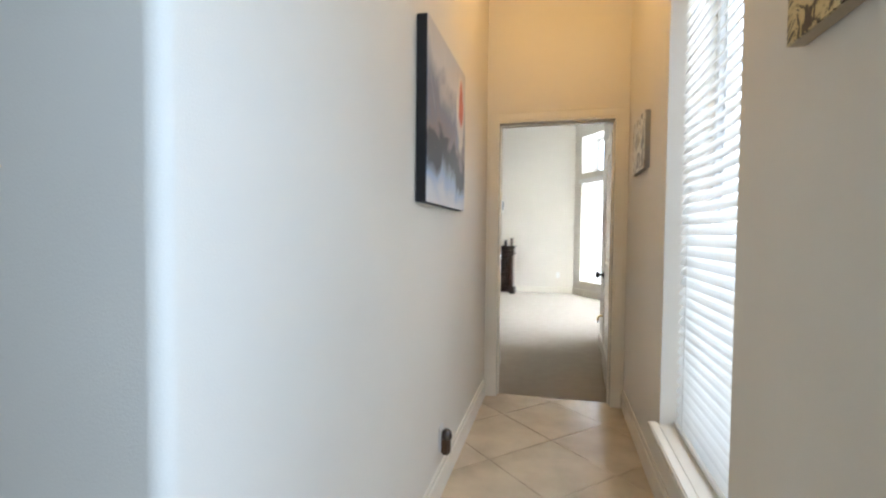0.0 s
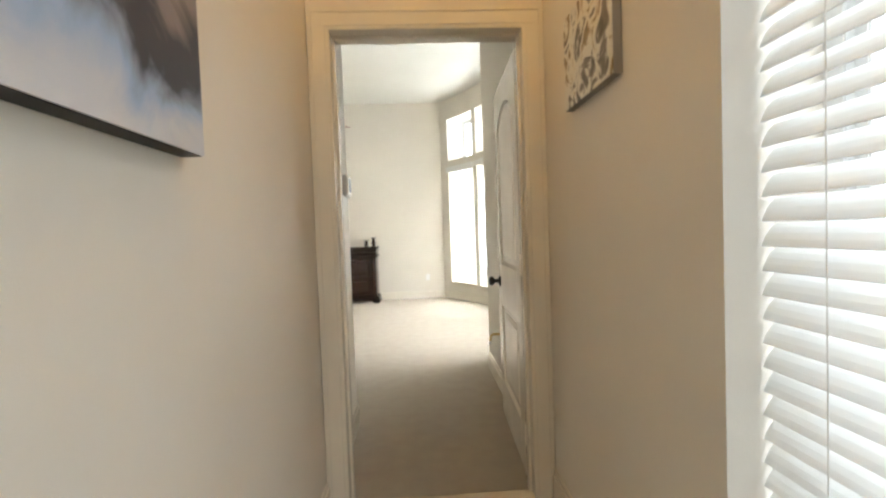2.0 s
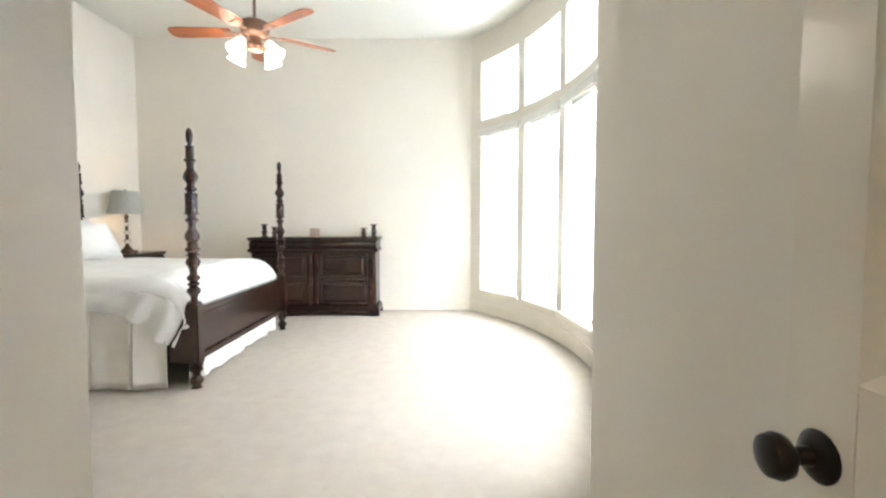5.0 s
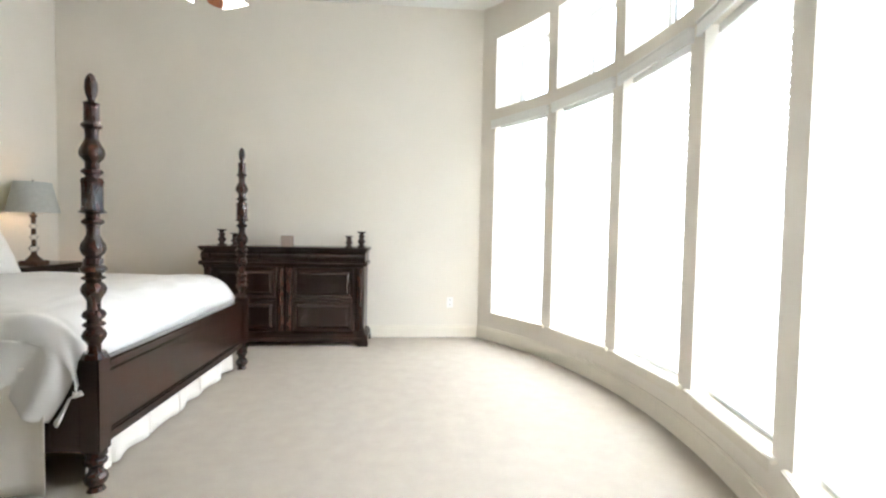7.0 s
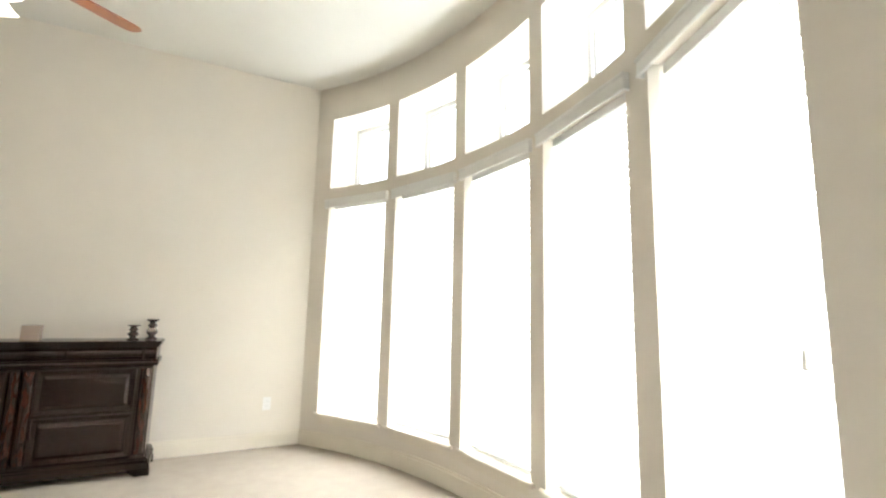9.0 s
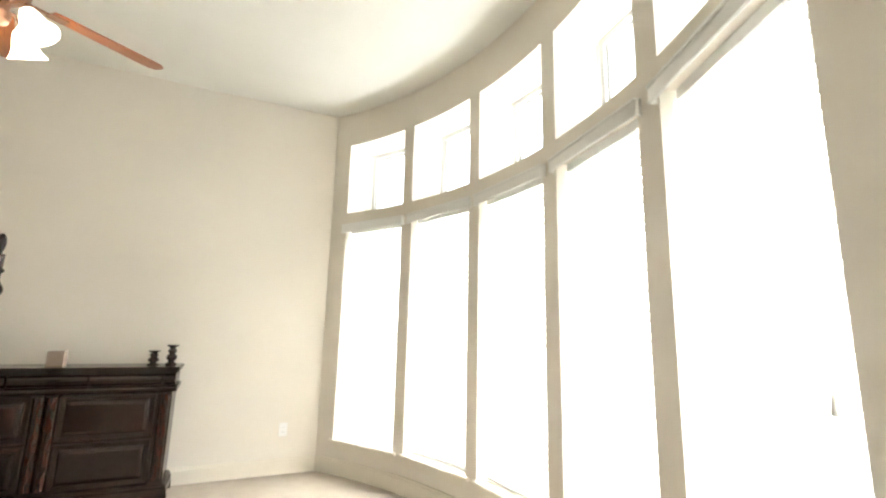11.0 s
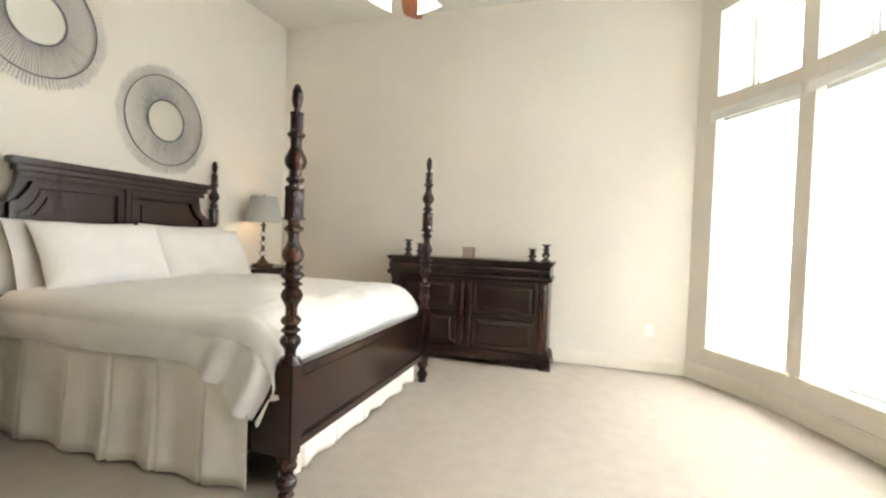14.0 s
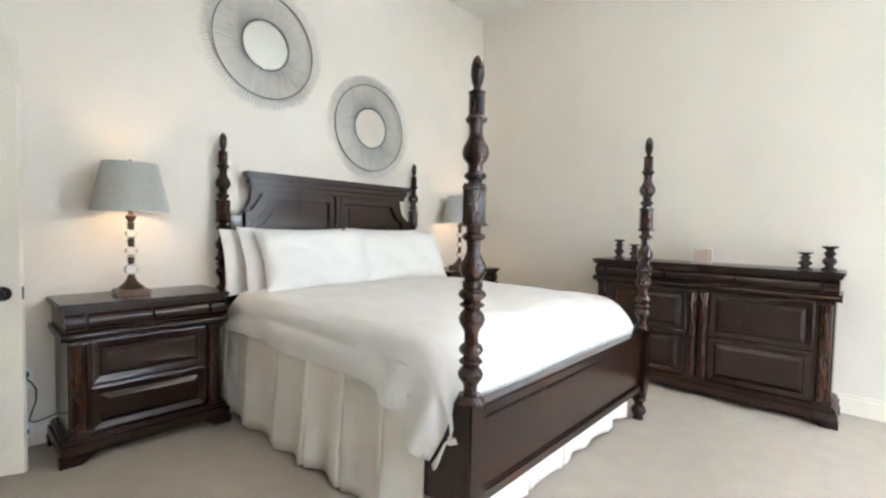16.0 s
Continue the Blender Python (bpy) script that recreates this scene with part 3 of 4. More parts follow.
def storm_mat():
    """A broad dark sweep over pale grey and blue washes, a red mark on cream in the upper far corner."""
    m = bpy.data.materials.new("abstract_storm")
    m.use_nodes = True
    n, l = m.node_tree.nodes, m.node_tree.links
    co, xyz, nz = n.new("ShaderNodeTexCoord"), n.new("ShaderNodeSeparateXYZ"), n.new("ShaderNodeTexNoise")
    l.new(co.outputs["Object"], xyz.inputs[0])
    l.new(co.outputs["Object"], nz.inputs["Vector"])
    nz.inputs["Scale"].default_value, nz.inputs["Detail"].default_value, nz.inputs["Distortion"].default_value = 5.0, 6, 0.8

    def calc(op, a, b):
        k = n.new("ShaderNodeMath")
        k.operation = op
        for i, v in ((0, a), (1, b)):
            if isinstance(v, (int, float)):
                k.inputs[i].default_value = v
            else:
                l.new(v, k.inputs[i])
        return k.outputs[0]
    y, z, f = xyz.outputs["Y"], xyz.outputs["Z"], calc("SUBTRACT", nz.outputs[0], 0.5)
    sweep = calc("ADD", calc("ADD", z, calc("MULTIPLY", y, 0.10)), calc("ADD", calc("MULTIPLY", f, 0.42), 0.055))
    rp = n.new("ShaderNodeValToRGB")
    els = rp.color_ramp.elements
    els[0].position, els[0].color = 0.05, (0.62, 0.61, 0.62, 1)
    els[1].position, els[1].color = 0.80, (0.50, 0.47, 0.46, 1)
    for p, c in ((0.11, (0.56, 0.56, 0.59)), (0.17, (0.34, 0.43, 0.58)), (0.21, (0.22, 0.25, 0.31)), (0.25, (0.05, 0.053, 0.066)), (0.31, (0.05, 0.05, 0.065)), (0.35, (0.25, 0.21, 0.20)), (0.45, (0.18, 0.20, 0.26)), (0.60, (0.60, 0.56, 0.53))):
        els.new(p).color = (*c, 1)
    l.new(sweep, rp.inputs[0])
    under = rp.outputs[0]
    for cy, cz, size, tall, colour in ((0.235, 0.46, 0.088, 0.42, (0.66, 0.60, 0.54)), (0.25, 0.52, 0.055, 0.45, (0.55, 0.11, 0.06))):
        edge = n.new("ShaderNodeMapRange")
        edge.inputs[1].default_value, edge.inputs[2].default_value = size, size - 0.018
        dy, dz = calc("SUBTRACT", y, cy), calc("MULTIPLY", calc("SUBTRACT", z, cz), tall)
        away = calc("SQRT", calc("ADD", calc("MULTIPLY", dy, dy), calc("MULTIPLY", dz, dz)), 0.0)
        l.new(calc("ADD", away, calc("MULTIPLY", f, 0.12)), edge.inputs[0])
        mx = n.new("ShaderNodeMix")
        mx.data_type = "RGBA"
        mx.inputs[7].default_value = (*colour, 1)
        l.new(edge.outputs[0], mx.inputs[0])
        l.new(under, mx.inputs[6])
        under = mx.outputs[2]
    b = n["Principled BSDF"]
    l.new(mx.outputs[2], b.inputs["Base Color"])
    b.inputs["Roughness"].default_value = 0.45
    return m


ART1 = storm_mat()
ART2 = painting_mat("abstract_gold", [(0.30, (0.05, 0.045, 0.04)), (0.42, (0.20, 0.18, 0.15)), (0.49, (0.74, 0.72, 0.65)), (0.58, (0.78, 0.75, 0.66)), (0.66, (0.34, 0.25, 0.12)), (0.74, (0.10, 0.09, 0.08))], 9.0, 1.5, (0.5, 2.0, 5.0))
ART3 = painting_mat("scroll_print", [(0.42, (0.05, 0.03, 0.02)), (0.47, (0.52, 0.40, 0.18)), (0.60, (0.60, 0.48, 0.24)), (0.66, (0.06, 0.04, 0.03))], 16.0, 2.5, (1.5, 1.0, 0.0))
canvas("canvas_painting", 1.305, 2.01, 1.34, 2.03, HALL_L, 1, 0.045, "abstract grey, black and red canvas on the hall wall", ART1, DARKCANVAS)
canvas("small_painting", 2.335, 2.725, 1.59, 1.90, HALL_R, -1, 0.03, "small white, black and tan abstract canvas beside the window", ART2, mat("grey_canvas_edge", (0.34, 0.31, 0.27), 0.6))
canvas("scroll_painting", 0.21, 0.755, 1.605, 2.15, HALL_R, -1, 0.035, "gold canvas with dark scrollwork on the hall wall", ART3, mat("tan_canvas_edge", (0.45, 0.36, 0.24), 0.7))


def wall_plate(name, label, category, m, w=0.07, h=0.115):
    ob = thing(name, label, category)
    ob.matrix_world = m
    part("plate", boxed(-w / 2, -0.006, -h / 2, w / 2, 0.001, h / 2, 0.003), WHITE, ob)
    return ob


def outlet(m, label="white duplex wall outlet above the baseboard"):
    ob = wall_plate("wall_outlet", label, "outlet", m)
    for z in (-0.024, 0.024):
        s = part("socket", boxed(-0.016, -0.0085, z - 0.014, 0.016, -0.005, z + 0.014, 0.002), WHITE, ob)
        for x in (-0.006, 0.006):
            part("slot", boxed(x - 0.0012, -0.0091, z - 0.004, x + 0.0012, -0.0083, z + 0.005), CORD, s)
    return ob


outlet(pose(0.355, NORTH, 0.385))
plug = outlet(pose(WEST, 5.607, 0.37, 0, 0, 90), "white wall outlet with a dark plug beside the nightstand")
part("plug", boxed(-0.016, -0.04, 0.008, 0.016, -0.009, 0.042, 0.006), CORD, plug)
nl = outlet(pose(HALL_L, 1.73, 0.262, 0, 0, 90), "white wall outlet low on the hall wall")
night = thing("night_light", "dark plug-in night light in the hall outlet", "night light")
night.matrix_world = pose(HALL_L + 0.009, 1.73, 0.232, 0, 0, 90)
part("body", boxed(-0.022, -0.040, -0.045, 0.022, 0, 0.040, 0.008), BRONZE, night)
part("shade", lathe(bmesh.new(), [(0.024, 0), (0.027, 0.01), (0.021, 0.035), (0.010, 0.044)], 16, (0, -0.022, 0.03)), CERAMIC, night, "", True)

sw = wall_plate("light_switch", "white double dimmer switch plate on the passage wall", "light switch", pose(PASS_L, 3.645, 1.28, 0, 0, 90), 0.118, 0.118)
for z in (-0.045, 0.045):
    part("screw", lathe(bmesh.new(), [(0.004, 0), (0.004, 0.0015)], 10, (0, -0.006, z), pose(0, 0, 0, 90)), WHITE, sw)
part("slider_slot", boxed(-0.030, -0.0075, -0.004, 0.004, -0.005, 0.004, 0.001), TRIM, sw)
part("dimmer_knob", lathe(bmesh.new(), [(0.017, 0), (0.016, 0.016), (0.012, 0.020)], 20, (0.008, -0.006, 0), pose(0, 0, 0, 90)), TRIM, sw, "cream dimmer knob", True)
th = thing("keypad", "white wall keypad with a small blue screen", "keypad")
th.matrix_world = pose(PASS_L, 3.862, 1.478, 0, 0, 90)
part("case", boxed(-0.068, -0.032, -0.062, 0.068, 0.001, 0.062, 0.008), WHITE, th)
part("screen", boxed(-0.02, -0.0335, -0.035, 0.045, -0.031, 0.045, 0.001), mat("screen_blue", (0.22, 0.30, 0.42), 0.2), th)

stop = thing("door_stop", "brass door stop on the passage wall", "door stop", (PASS_R, 4.50, 0.41))
part("arm", tube(bmesh.new(), [(0, 0, 0), (-0.05, 0, 0.0), (-0.068, 0, -0.012), (-0.072, 0, -0.05)], 0.009, 10), BRASS, stop, "", True)
part("tip", lathe(bmesh.new(), [(0.011, -0.02), (0.011, 0.0)], 14, (-0.072, 0, -0.05)), WHITE, stop, "", True)

strike = thing("strike_plate", "dark bronze strike plate on the door jamb", "strike plate", (DOOR_X0, DOOR_Y0 + 0.118, 0.895))
part("plate", boxed(-0.001, -0.016, -0.035, 0.0015, 0.016, 0.035, 0.0005), STRIKE, strike)
part("latch_hole", boxed(0.001, -0.006, -0.024, 0.0020, 0.010, 0.024), BLACK, strike, "dark latch opening")

can = thing("recessed_light", "warm recessed ceiling light in the hall", "ceiling light", (0.3, 2.1, HALL_Z))
part("trim_ring", lathe(bmesh.new(), [(0.095, 0.001), (0.095, -0.004), (0.07, -0.006), (0.068, 0.001)], 28), WHITE, can, "", True)
part("lens", lathe(bmesh.new(), [(0.066, 0.0), (0.066, -0.003), (0.02, -0.005)], 24), mat("warm_lens", (1, 0.72, 0.42), 0.4, glow=12), can, "glowing lens", True)
bulb((0.3, 2.1, HALL_Z - 0.12), HALL_BULB, 0.07, (1, 0.57, 0.16))


# ---- bedroom furniture, set into the room at the end ----
FURNITURE = Matrix.Translation((-0.088, 0.152, 0)) @ Matrix.Scale(0.933, 4)
OWEST = -3.861
before = set(scene.objects)

BX0, BX1, BY0, BY1 = -3.78, -1.48, 6.91, 8.80     # post centres


def turned_profile(turnings):
    """(kind, bottom, top, radius): beads, eggs, vases and coves become one outline."""
    out = []
    for kind, z0, z1, r in turnings:
        n = 7
        for i in range(n + 1):
            u = i / n
            z = z0 + (z1 - z0) * u
            if kind == "bead":
                q = 0.55 + 0.45 * math.sin(math.pi * u)
            elif kind == "disc":
                q = 0.62 + 0.38 * (1 - abs(2 * u - 1)) ** 0.6
            elif kind == "egg":
                q = 0.40 + 0.60 * math.sin(math.pi * u ** 1.2) if u < 1 else 0.15
            elif kind == "vase":
                q = 0.55 + 0.45 * math.sin(math.pi * min(1, u * 1.55) ** 0.9) if u < 0.62 else 0.55 - 0.06 * math.sin(math.pi * (u - 0.62) / 0.38)
            elif kind == "urn":
                q = 0.55 + 0.45 * math.sin(math.pi * max(0, (u - 0.35) / 0.65) ** 1.1) if u > 0.35 else 0.53
            elif kind == "cup":
                q = 1 - 0.25 * u
            else:
                q = 1.0
            out.append((1.08 * r * q, z))
    return out


def post_parts(ob, x, y):
    """One bedpost: turned foot, square block, turned shaft with a six-sided drum, finial."""
    foot = [("cup", 0.0, 0.02, 0.036), ("bead", 0.02, 0.10, 0.046), ("neck", 0.10, 0.115, 0.028), ("bead", 0.115, 0.17, 0.045), ("neck", 0.17, 0.192, 0.044)]
    part("post_foot", lathe(bmesh.new(), turned_profile(foot), 20, (x, y, 0)), WOODX, ob, "", True)
    part("post_block", boxed(x - 0.045, y - 0.045, 0.19, x + 0.045, y + 0.045, 0.635, 0.006), WOOD, ob)
    low = [("cup", 0.633, 0.662, 0.054), ("urn", 0.662, 0.775, 0.047), ("disc", 0.775, 0.806, 0.044), ("disc", 0.812, 0.86, 0.046),
           ("urn", 0.86, 0.995, 0.048), ("disc", 0.995, 1.022, 0.046), ("bead", 1.022, 1.075, 0.050), ("neck", 1.075, 1.10, 0.036),
           ("vase", 1.10, 1.25, 0.048), ("disc", 1.25, 1.285, 0.043), ("neck", 1.285, 1.303, 0.026), ("bead", 1.303, 1.325, 0.051)]
    part("lower_shaft", lathe(bmesh.new(), turned_profile(low), 20, (x, y, 0)), WOODX, ob, "", True)
    part("drum", lathe(bmesh.new(), [(0.050, 1.322), (0.047, 1.335), (0.047, 1.442), (0.051, 1.452), (0.044, 1.468)], 6, (x, y, 0)), WOODX, ob)
    high = [("neck", 1.464, 1.48, 0.026), ("disc", 1.48, 1.515, 0.041), ("neck", 1.515, 1.54, 0.026), ("vase", 1.54, 1.69, 0.048),
            ("disc", 1.69, 1.725, 0.040), ("neck", 1.725, 1.80, 0.028), ("disc", 1.80, 1.815, 0.032), ("neck", 1.815, 1.825, 0.014)]
    part("upper_shaft", lathe(bmesh.new(), turned_profile(high), 20, (x, y, 0)), WOODX, ob, "", True)
    part("finial", lathe(bmesh.new(), [(0.012, 1.822), (0.021, 1.845), (0.026, 1.875), (0.024, 1.91), (0.015, 1.936), (0.004, 1.945)], 20, (x, y, 0)), WOODX, ob, "", True)


bed = thing("four_poster_bed", "dark espresso wooden four-poster bed with turned posts", "bed")
for x in (BX0, BX1):
    for y in (BY0, BY1):
        post_parts(bed, x, y)
# footboard
part("footboard_panel", boxed(BX1 - 0.02, BY0 + 0.05, 0.235, BX1 + 0.012, BY1 - 0.05, 0.585, 0.004), WOOD, bed)
part("footboard_cap", boxed(BX1 - 0.035, BY0 + 0.05, 0.575, BX1 + 0.035, BY1 - 0.05, 0.615, 0.010), WOOD, bed)
part("footboard_moulding", boxed(BX1 - 0.03, BY0 + 0.05, 0.205, BX1 + 0.030, BY1 - 0.05, 0.262, 0.010), WOOD, bed)
part("footboard_bead", boxed(BX1 + 0.008, BY0 + 0.05, 0.535, BX1 + 0.022, BY1 - 0.05, 0.552, 0.004), WOOD, bed)
for y, s in ((BY0, -1), (BY1, 1)):
    part("side_rail", boxed(BX0 + 0.05, y - 0.022, 0.22, BX1 - 0.05, y + 0.022, 0.46, 0.005), WOOD, bed)
    n = 10
    pts = [(BX1 - 0.045, 0.20), (BX1 - 0.045, 0.63)] + [(BX1 - 0.045 - 0.215 * (i / n) ** 1.5, 0.63 - 0.40 * (i / n)) for i in range(1, n + 1)] + [(BX1 - 0.26, 0.20)]
    part("rail_bracket", prism(bmesh.new(), pts, "y", y - 0.040, y + 0.040), WOOD, bed)
# headboard
hx = BX0 - 0.005


def head_outline(inset, z0):
    """Half outline with a scooped shoulder, mirrored."""
    yl, ym = BY0 + 0.045 + inset, (BY0 + BY1) / 2
    n = 8
    left = [(yl, z0), (yl, 1.36 - inset)] + [(yl + 0.03 + 0.125 * math.sin(math.pi / 2 * i / n), 1.36 - inset + 0.205 * (1 - math.cos(math.pi / 2 * i / n))) for i in range(n + 1)]
    return left + [(2 * ym - a, b) for a, b in reversed(left)]


part("headboard_panel", prism(bmesh.new(), head_outline(0.0, 0.3), "x", hx - 0.02, hx + 0.02), WOOD, bed)
for z0, z1, d, o in ((1.555, 1.60, 0.035, 0.05), (1.598, 1.645, 0.05, 0.03), (1.643, 1.690, 0.068, 0.0)):
    part("headboard_cornice", boxed(hx - 0.02, 7.055 + o, z0, hx + d, 8.71 - o, z1, 0.008), WOOD, bed)
for side in (-1, 1):
    ym = (BY0 + BY1) / 2

    def frame_line(k):
        lo, hi, top = ym + side * (0.035 + k), ym + side * (0.80 - k), 1.535 - k
        return [(lo, 0.75), (lo, top), (hi - side * 0.13, top), (hi - side * 0.11, top - 0.05), (hi - side * 0.05, top - 0.13), (hi, top - 0.15), (hi, 0.75)]
    outer, inner = frame_line(0.0), frame_line(0.045)
    bm = bmesh.new()
    for i in range(len(outer) - 1):
        prism(bm, [outer[i], outer[i + 1], inner[i + 1], inner[i]], "x", hx + 0.018, hx + 0.048)
    part("panel_moulding", bm, WOOD, bed)
    part("raised_panel", prism(prism(bmesh.new(), frame_line(0.06), "x", hx + 0.018, hx + 0.026), frame_line(0.10), "x", hx + 0.02, hx + 0.036), WOOD, bed)
part("centre_stile", boxed(hx + 0.018, ym - 0.028, 0.75, hx + 0.060, ym + 0.028, 1.548, 0.008), WOOD, bed)

# mattress with box spring under the covers
mattress = thing("mattress", "white mattress and box spring on the bed", "mattress")
part("box_spring", boxed(BX0 + 0.05, BY0 + 0.03, 0.26, BX1 - 0.06, BY1 - 0.03, 0.48, 0.03), SKIRT, mattress)
part("pad", boxed(BX0 + 0.05, BY0 + 0.04, 0.48, BX1 - 0.09, BY1 - 0.04, 0.74, 0.05), LINEN, mattress)


def step(lo, hi, v):
    v = min(1.0, max(0.0, (v - lo) / (hi - lo)))
    return v * v * (3 - 2 * v)


def duvet():
    """Rounded top, sides that end in a nearly level hem and gather into hanging folds at the foot corners."""
    thing_ob = thing("duvet", "thick white duvet hanging over the side of the bed", "duvet")
    bm = bmesh.new()
    nx, ns = 190, 220
    x0, x1 = BX0 + 0.20, BX1 - 0.045
    half = (BY1 - BY0) / 2 + 0.055
    ym = (BY0 + BY1) / 2
    grid = []
    for i in range(nx + 1):
        u = i / nx
        x = x0 + (x1 - x0) * u
        end = max(0.0, (u - 0.86) / 0.14)
        top = 0.862 - 0.27 * (1 - math.sqrt(max(0.0, 1 - end * end))) - 0.06 * max(0, 0.05 - u) / 0.05
        row = []
        for k in range(ns + 1):
            s = 2 * k / ns - 1
            a, sg = abs(s), (1 if s > 0 else -1)
            hem = 0.580 - 0.115 * step(0.68, 0.92, u) - 0.15 * step(0.82, 0.955, u) + 0.010 * math.sin(13 * u + sg) + 0.016 * noise.noise((u * 7, sg, 0.3))
            slack = step(0.62, 0.90, u)
            if a < 0.60:
                v = a / 0.60
                y, z = half * 0.90 * v, top
                z += 0.018 * noise.noise((x * 1.8, sg * y * 1.8, 1.0)) + 0.009 * noise.noise((x * 4, sg * y * 7, 2.0)) - 0.024 * v ** 3
                z += 0.010 * slack * noise.noise((x * 11, sg * y * 4, 5.0))
            elif a < 0.74:
                q = (a - 0.60) / 0.14 * math.pi / 2
                y, z = half * (0.90 + 0.10 * math.sin(q)), top - 0.024 - 0.11 * (1 - math.cos(q))
                z += 0.012 * noise.noise((x * 4, sg * 2, q))
            else:
                q = (a - 0.74) / 0.26
                z = (top - 0.134) * (1 - q) + hem * q
                swell = 0.014 * math.sin(min(1.0, q * 1.15) * math.pi) * (1 - 0.6 * slack)
                soft = 0.020 * noise.noise((x * 3.0, sg * 3.0, z * 2.0)) + 0.010 * noise.noise((x * 8, sg, z * 6))
                lean = x - 0.55 * (z - 0.6)
                fold = slack * (0.014 * math.sin(26 * lean) + 0.007 * math.sin(47 * lean + 1.0) + 0.012 * noise.noise((lean * 9, sg, 0.0)))
                y = half + swell + q * (0.020 + soft + fold) + 0.012 * slack * math.sin(26 * lean)
                tuck = step(0.945, 0.995, u)
                y -= tuck * (q * 0.030 + 0.020)
                z += tuck * q * 0.16
                if q > 0.90:
                    y -= 0.028 * ((q - 0.90) / 0.10) ** 2
            xx = x + (0.012 * noise.noise((a * 6, x, sg)) if a > 0.74 else 0)
            row.append(bm.verts.new((xx, ym + sg * y, z)))
        grid.append(row)
    hems = [[Vector(r[k].co) + Vector((0, (0.006 if k == 0 else -0.006), -0.002)) for r in grid[2:int(nx * 0.86)]] for k in (0, ns)]
    for i in range(nx):
        for k in range(ns):
            bm.faces.new((grid[i][k], grid[i + 1][k], grid[i + 1][k + 1], grid[i][k + 1]))
    cover = part("cover", bm, LINEN, thing_ob, "", True)
    md = cover.modifiers.new("thickness", "SOLIDIFY")
    md.thickness, md.offset = 0.022, -1
    for line in hems:
        part("hem_piping", tube(bmesh.new(), line[::2], 0.007, 8), LINEN, thing_ob, "rounded sewn hem", True)


duvet()


def skirt():
    ob = thing("bed_skirt", "ivory pleated bed skirt reaching to the carpet", "bed skirt")
    for name, along, fixed, lo, hi, ztop in (("side_panel", "x", BY0 + 0.0, BX0 + 0.06, BX1 - 0.185, 0.60), ("side_panel", "x", BY1 - 0.0, BX0 + 0.06, BX1 - 0.185, 0.60), ("foot_panel", "y", BX1 - 0.125, BY0 + 0.06, BY1 - 0.06, 0.40)):
        bm = bmesh.new()
        out = -1 if fixed < 8 and along == "x" else 1
        n, k = int((hi - lo) / 0.006), 10
        rows = []
        for i in range(n + 1):
            s = lo + (hi - lo) * i / n
            col = []
            for j in range(k + 1):
                v = j / k
                ph = (s - lo) / 0.33 + 0.06 * math.sin(3 * s)
                pleat = max(0, 1 - abs((ph % 1) - 0.5) / 0.05) ** 0.7
                flare = 0.018 * math.cos(2 * math.pi * (ph - 0.5)) * v
                wob = 0.009 * math.sin(s * 19 + 2 * math.sin(s * 5)) + 0.026 * noise.noise((s * 4, v * 0.6, fixed)) + 0.010 * noise.noise((s * 13, v * 1.5, fixed))
                d = 0.050 + v * (wob + 0.016) + flare - 0.058 * pleat * (0.08 + 0.92 * v)
                z = ztop - (ztop - 0.012 - 0.006 * noise.noise((s * 7, 1, fixed))) * v
                col.append(bm.verts.new((s, fixed + out * d, z) if along == "x" else (fixed + d * 0.8, s, z)))
            rows.append(col)
        for a, b in zip(rows, rows[1:]):
            for j in range(k):
                bm.faces.new((a[j], b[j], b[j + 1], a[j + 1]))
        p = part(name, bm, SKIRT, ob, "", True)
        md = p.modifiers.new("thickness", "SOLIDIFY")
        md.thickness = 0.004


skirt()


def pillow(x, y, z, w, h, d, lean, label, seed, rz=0):
    bm = bmesh.new()
    n = 28
    sheets = []
    for side in (1, -1):
        rows = []
        for i in range(n + 1):
            row = []
            for k in range(n + 1):
                a, b = 2 * i / n - 1, 2 * k / n - 1
                puff = (max(0, 1 - a ** 4) * max(0, 1 - b ** 4)) ** 0.55
                yy, zz = a * w / 2 * (1 - 0.05 * (1 - b * b)), b * h / 2 * (1 - 0.06 * (1 - a * a))
                t = side * (d / 2 * puff * (1 + 0.25 * noise.noise((a * 1.5 + seed, b * 1.5, side))) + 0.004)
                row.append(bm.verts.new((t + 0.008 * noise.noise((a * 4, b * 4, seed)), yy, zz)))
            rows.append(row)
        for i in range(n):
            for k in range(n):
                bm.faces.new((rows[i][k], rows[i + 1][k], rows[i + 1][k + 1], rows[i][k + 1]))
        sheets.append(rows)
    f, b = sheets
    rim = [(0, k) for k in range(n)] + [(i, n) for i in range(n)] + [(n, n - k) for k in range(n)] + [(n - i, 0) for i in range(n)]
    for p, q in zip(rim, rim[1:] + rim[:1]):
        bm.faces.new((f[p[0]][p[1]], f[q[0]][q[1]], b[q[0]][q[1]], b[p[0]][p[1]]))
    ob = tagged(part("pillow", bm, LINEN, None, "", True), label, "pillow", "white pillows on the bed")
    ob.matrix_world = pose(x, y, z + h / 2 * math.cos(radians(lean)), 0, lean, rz)


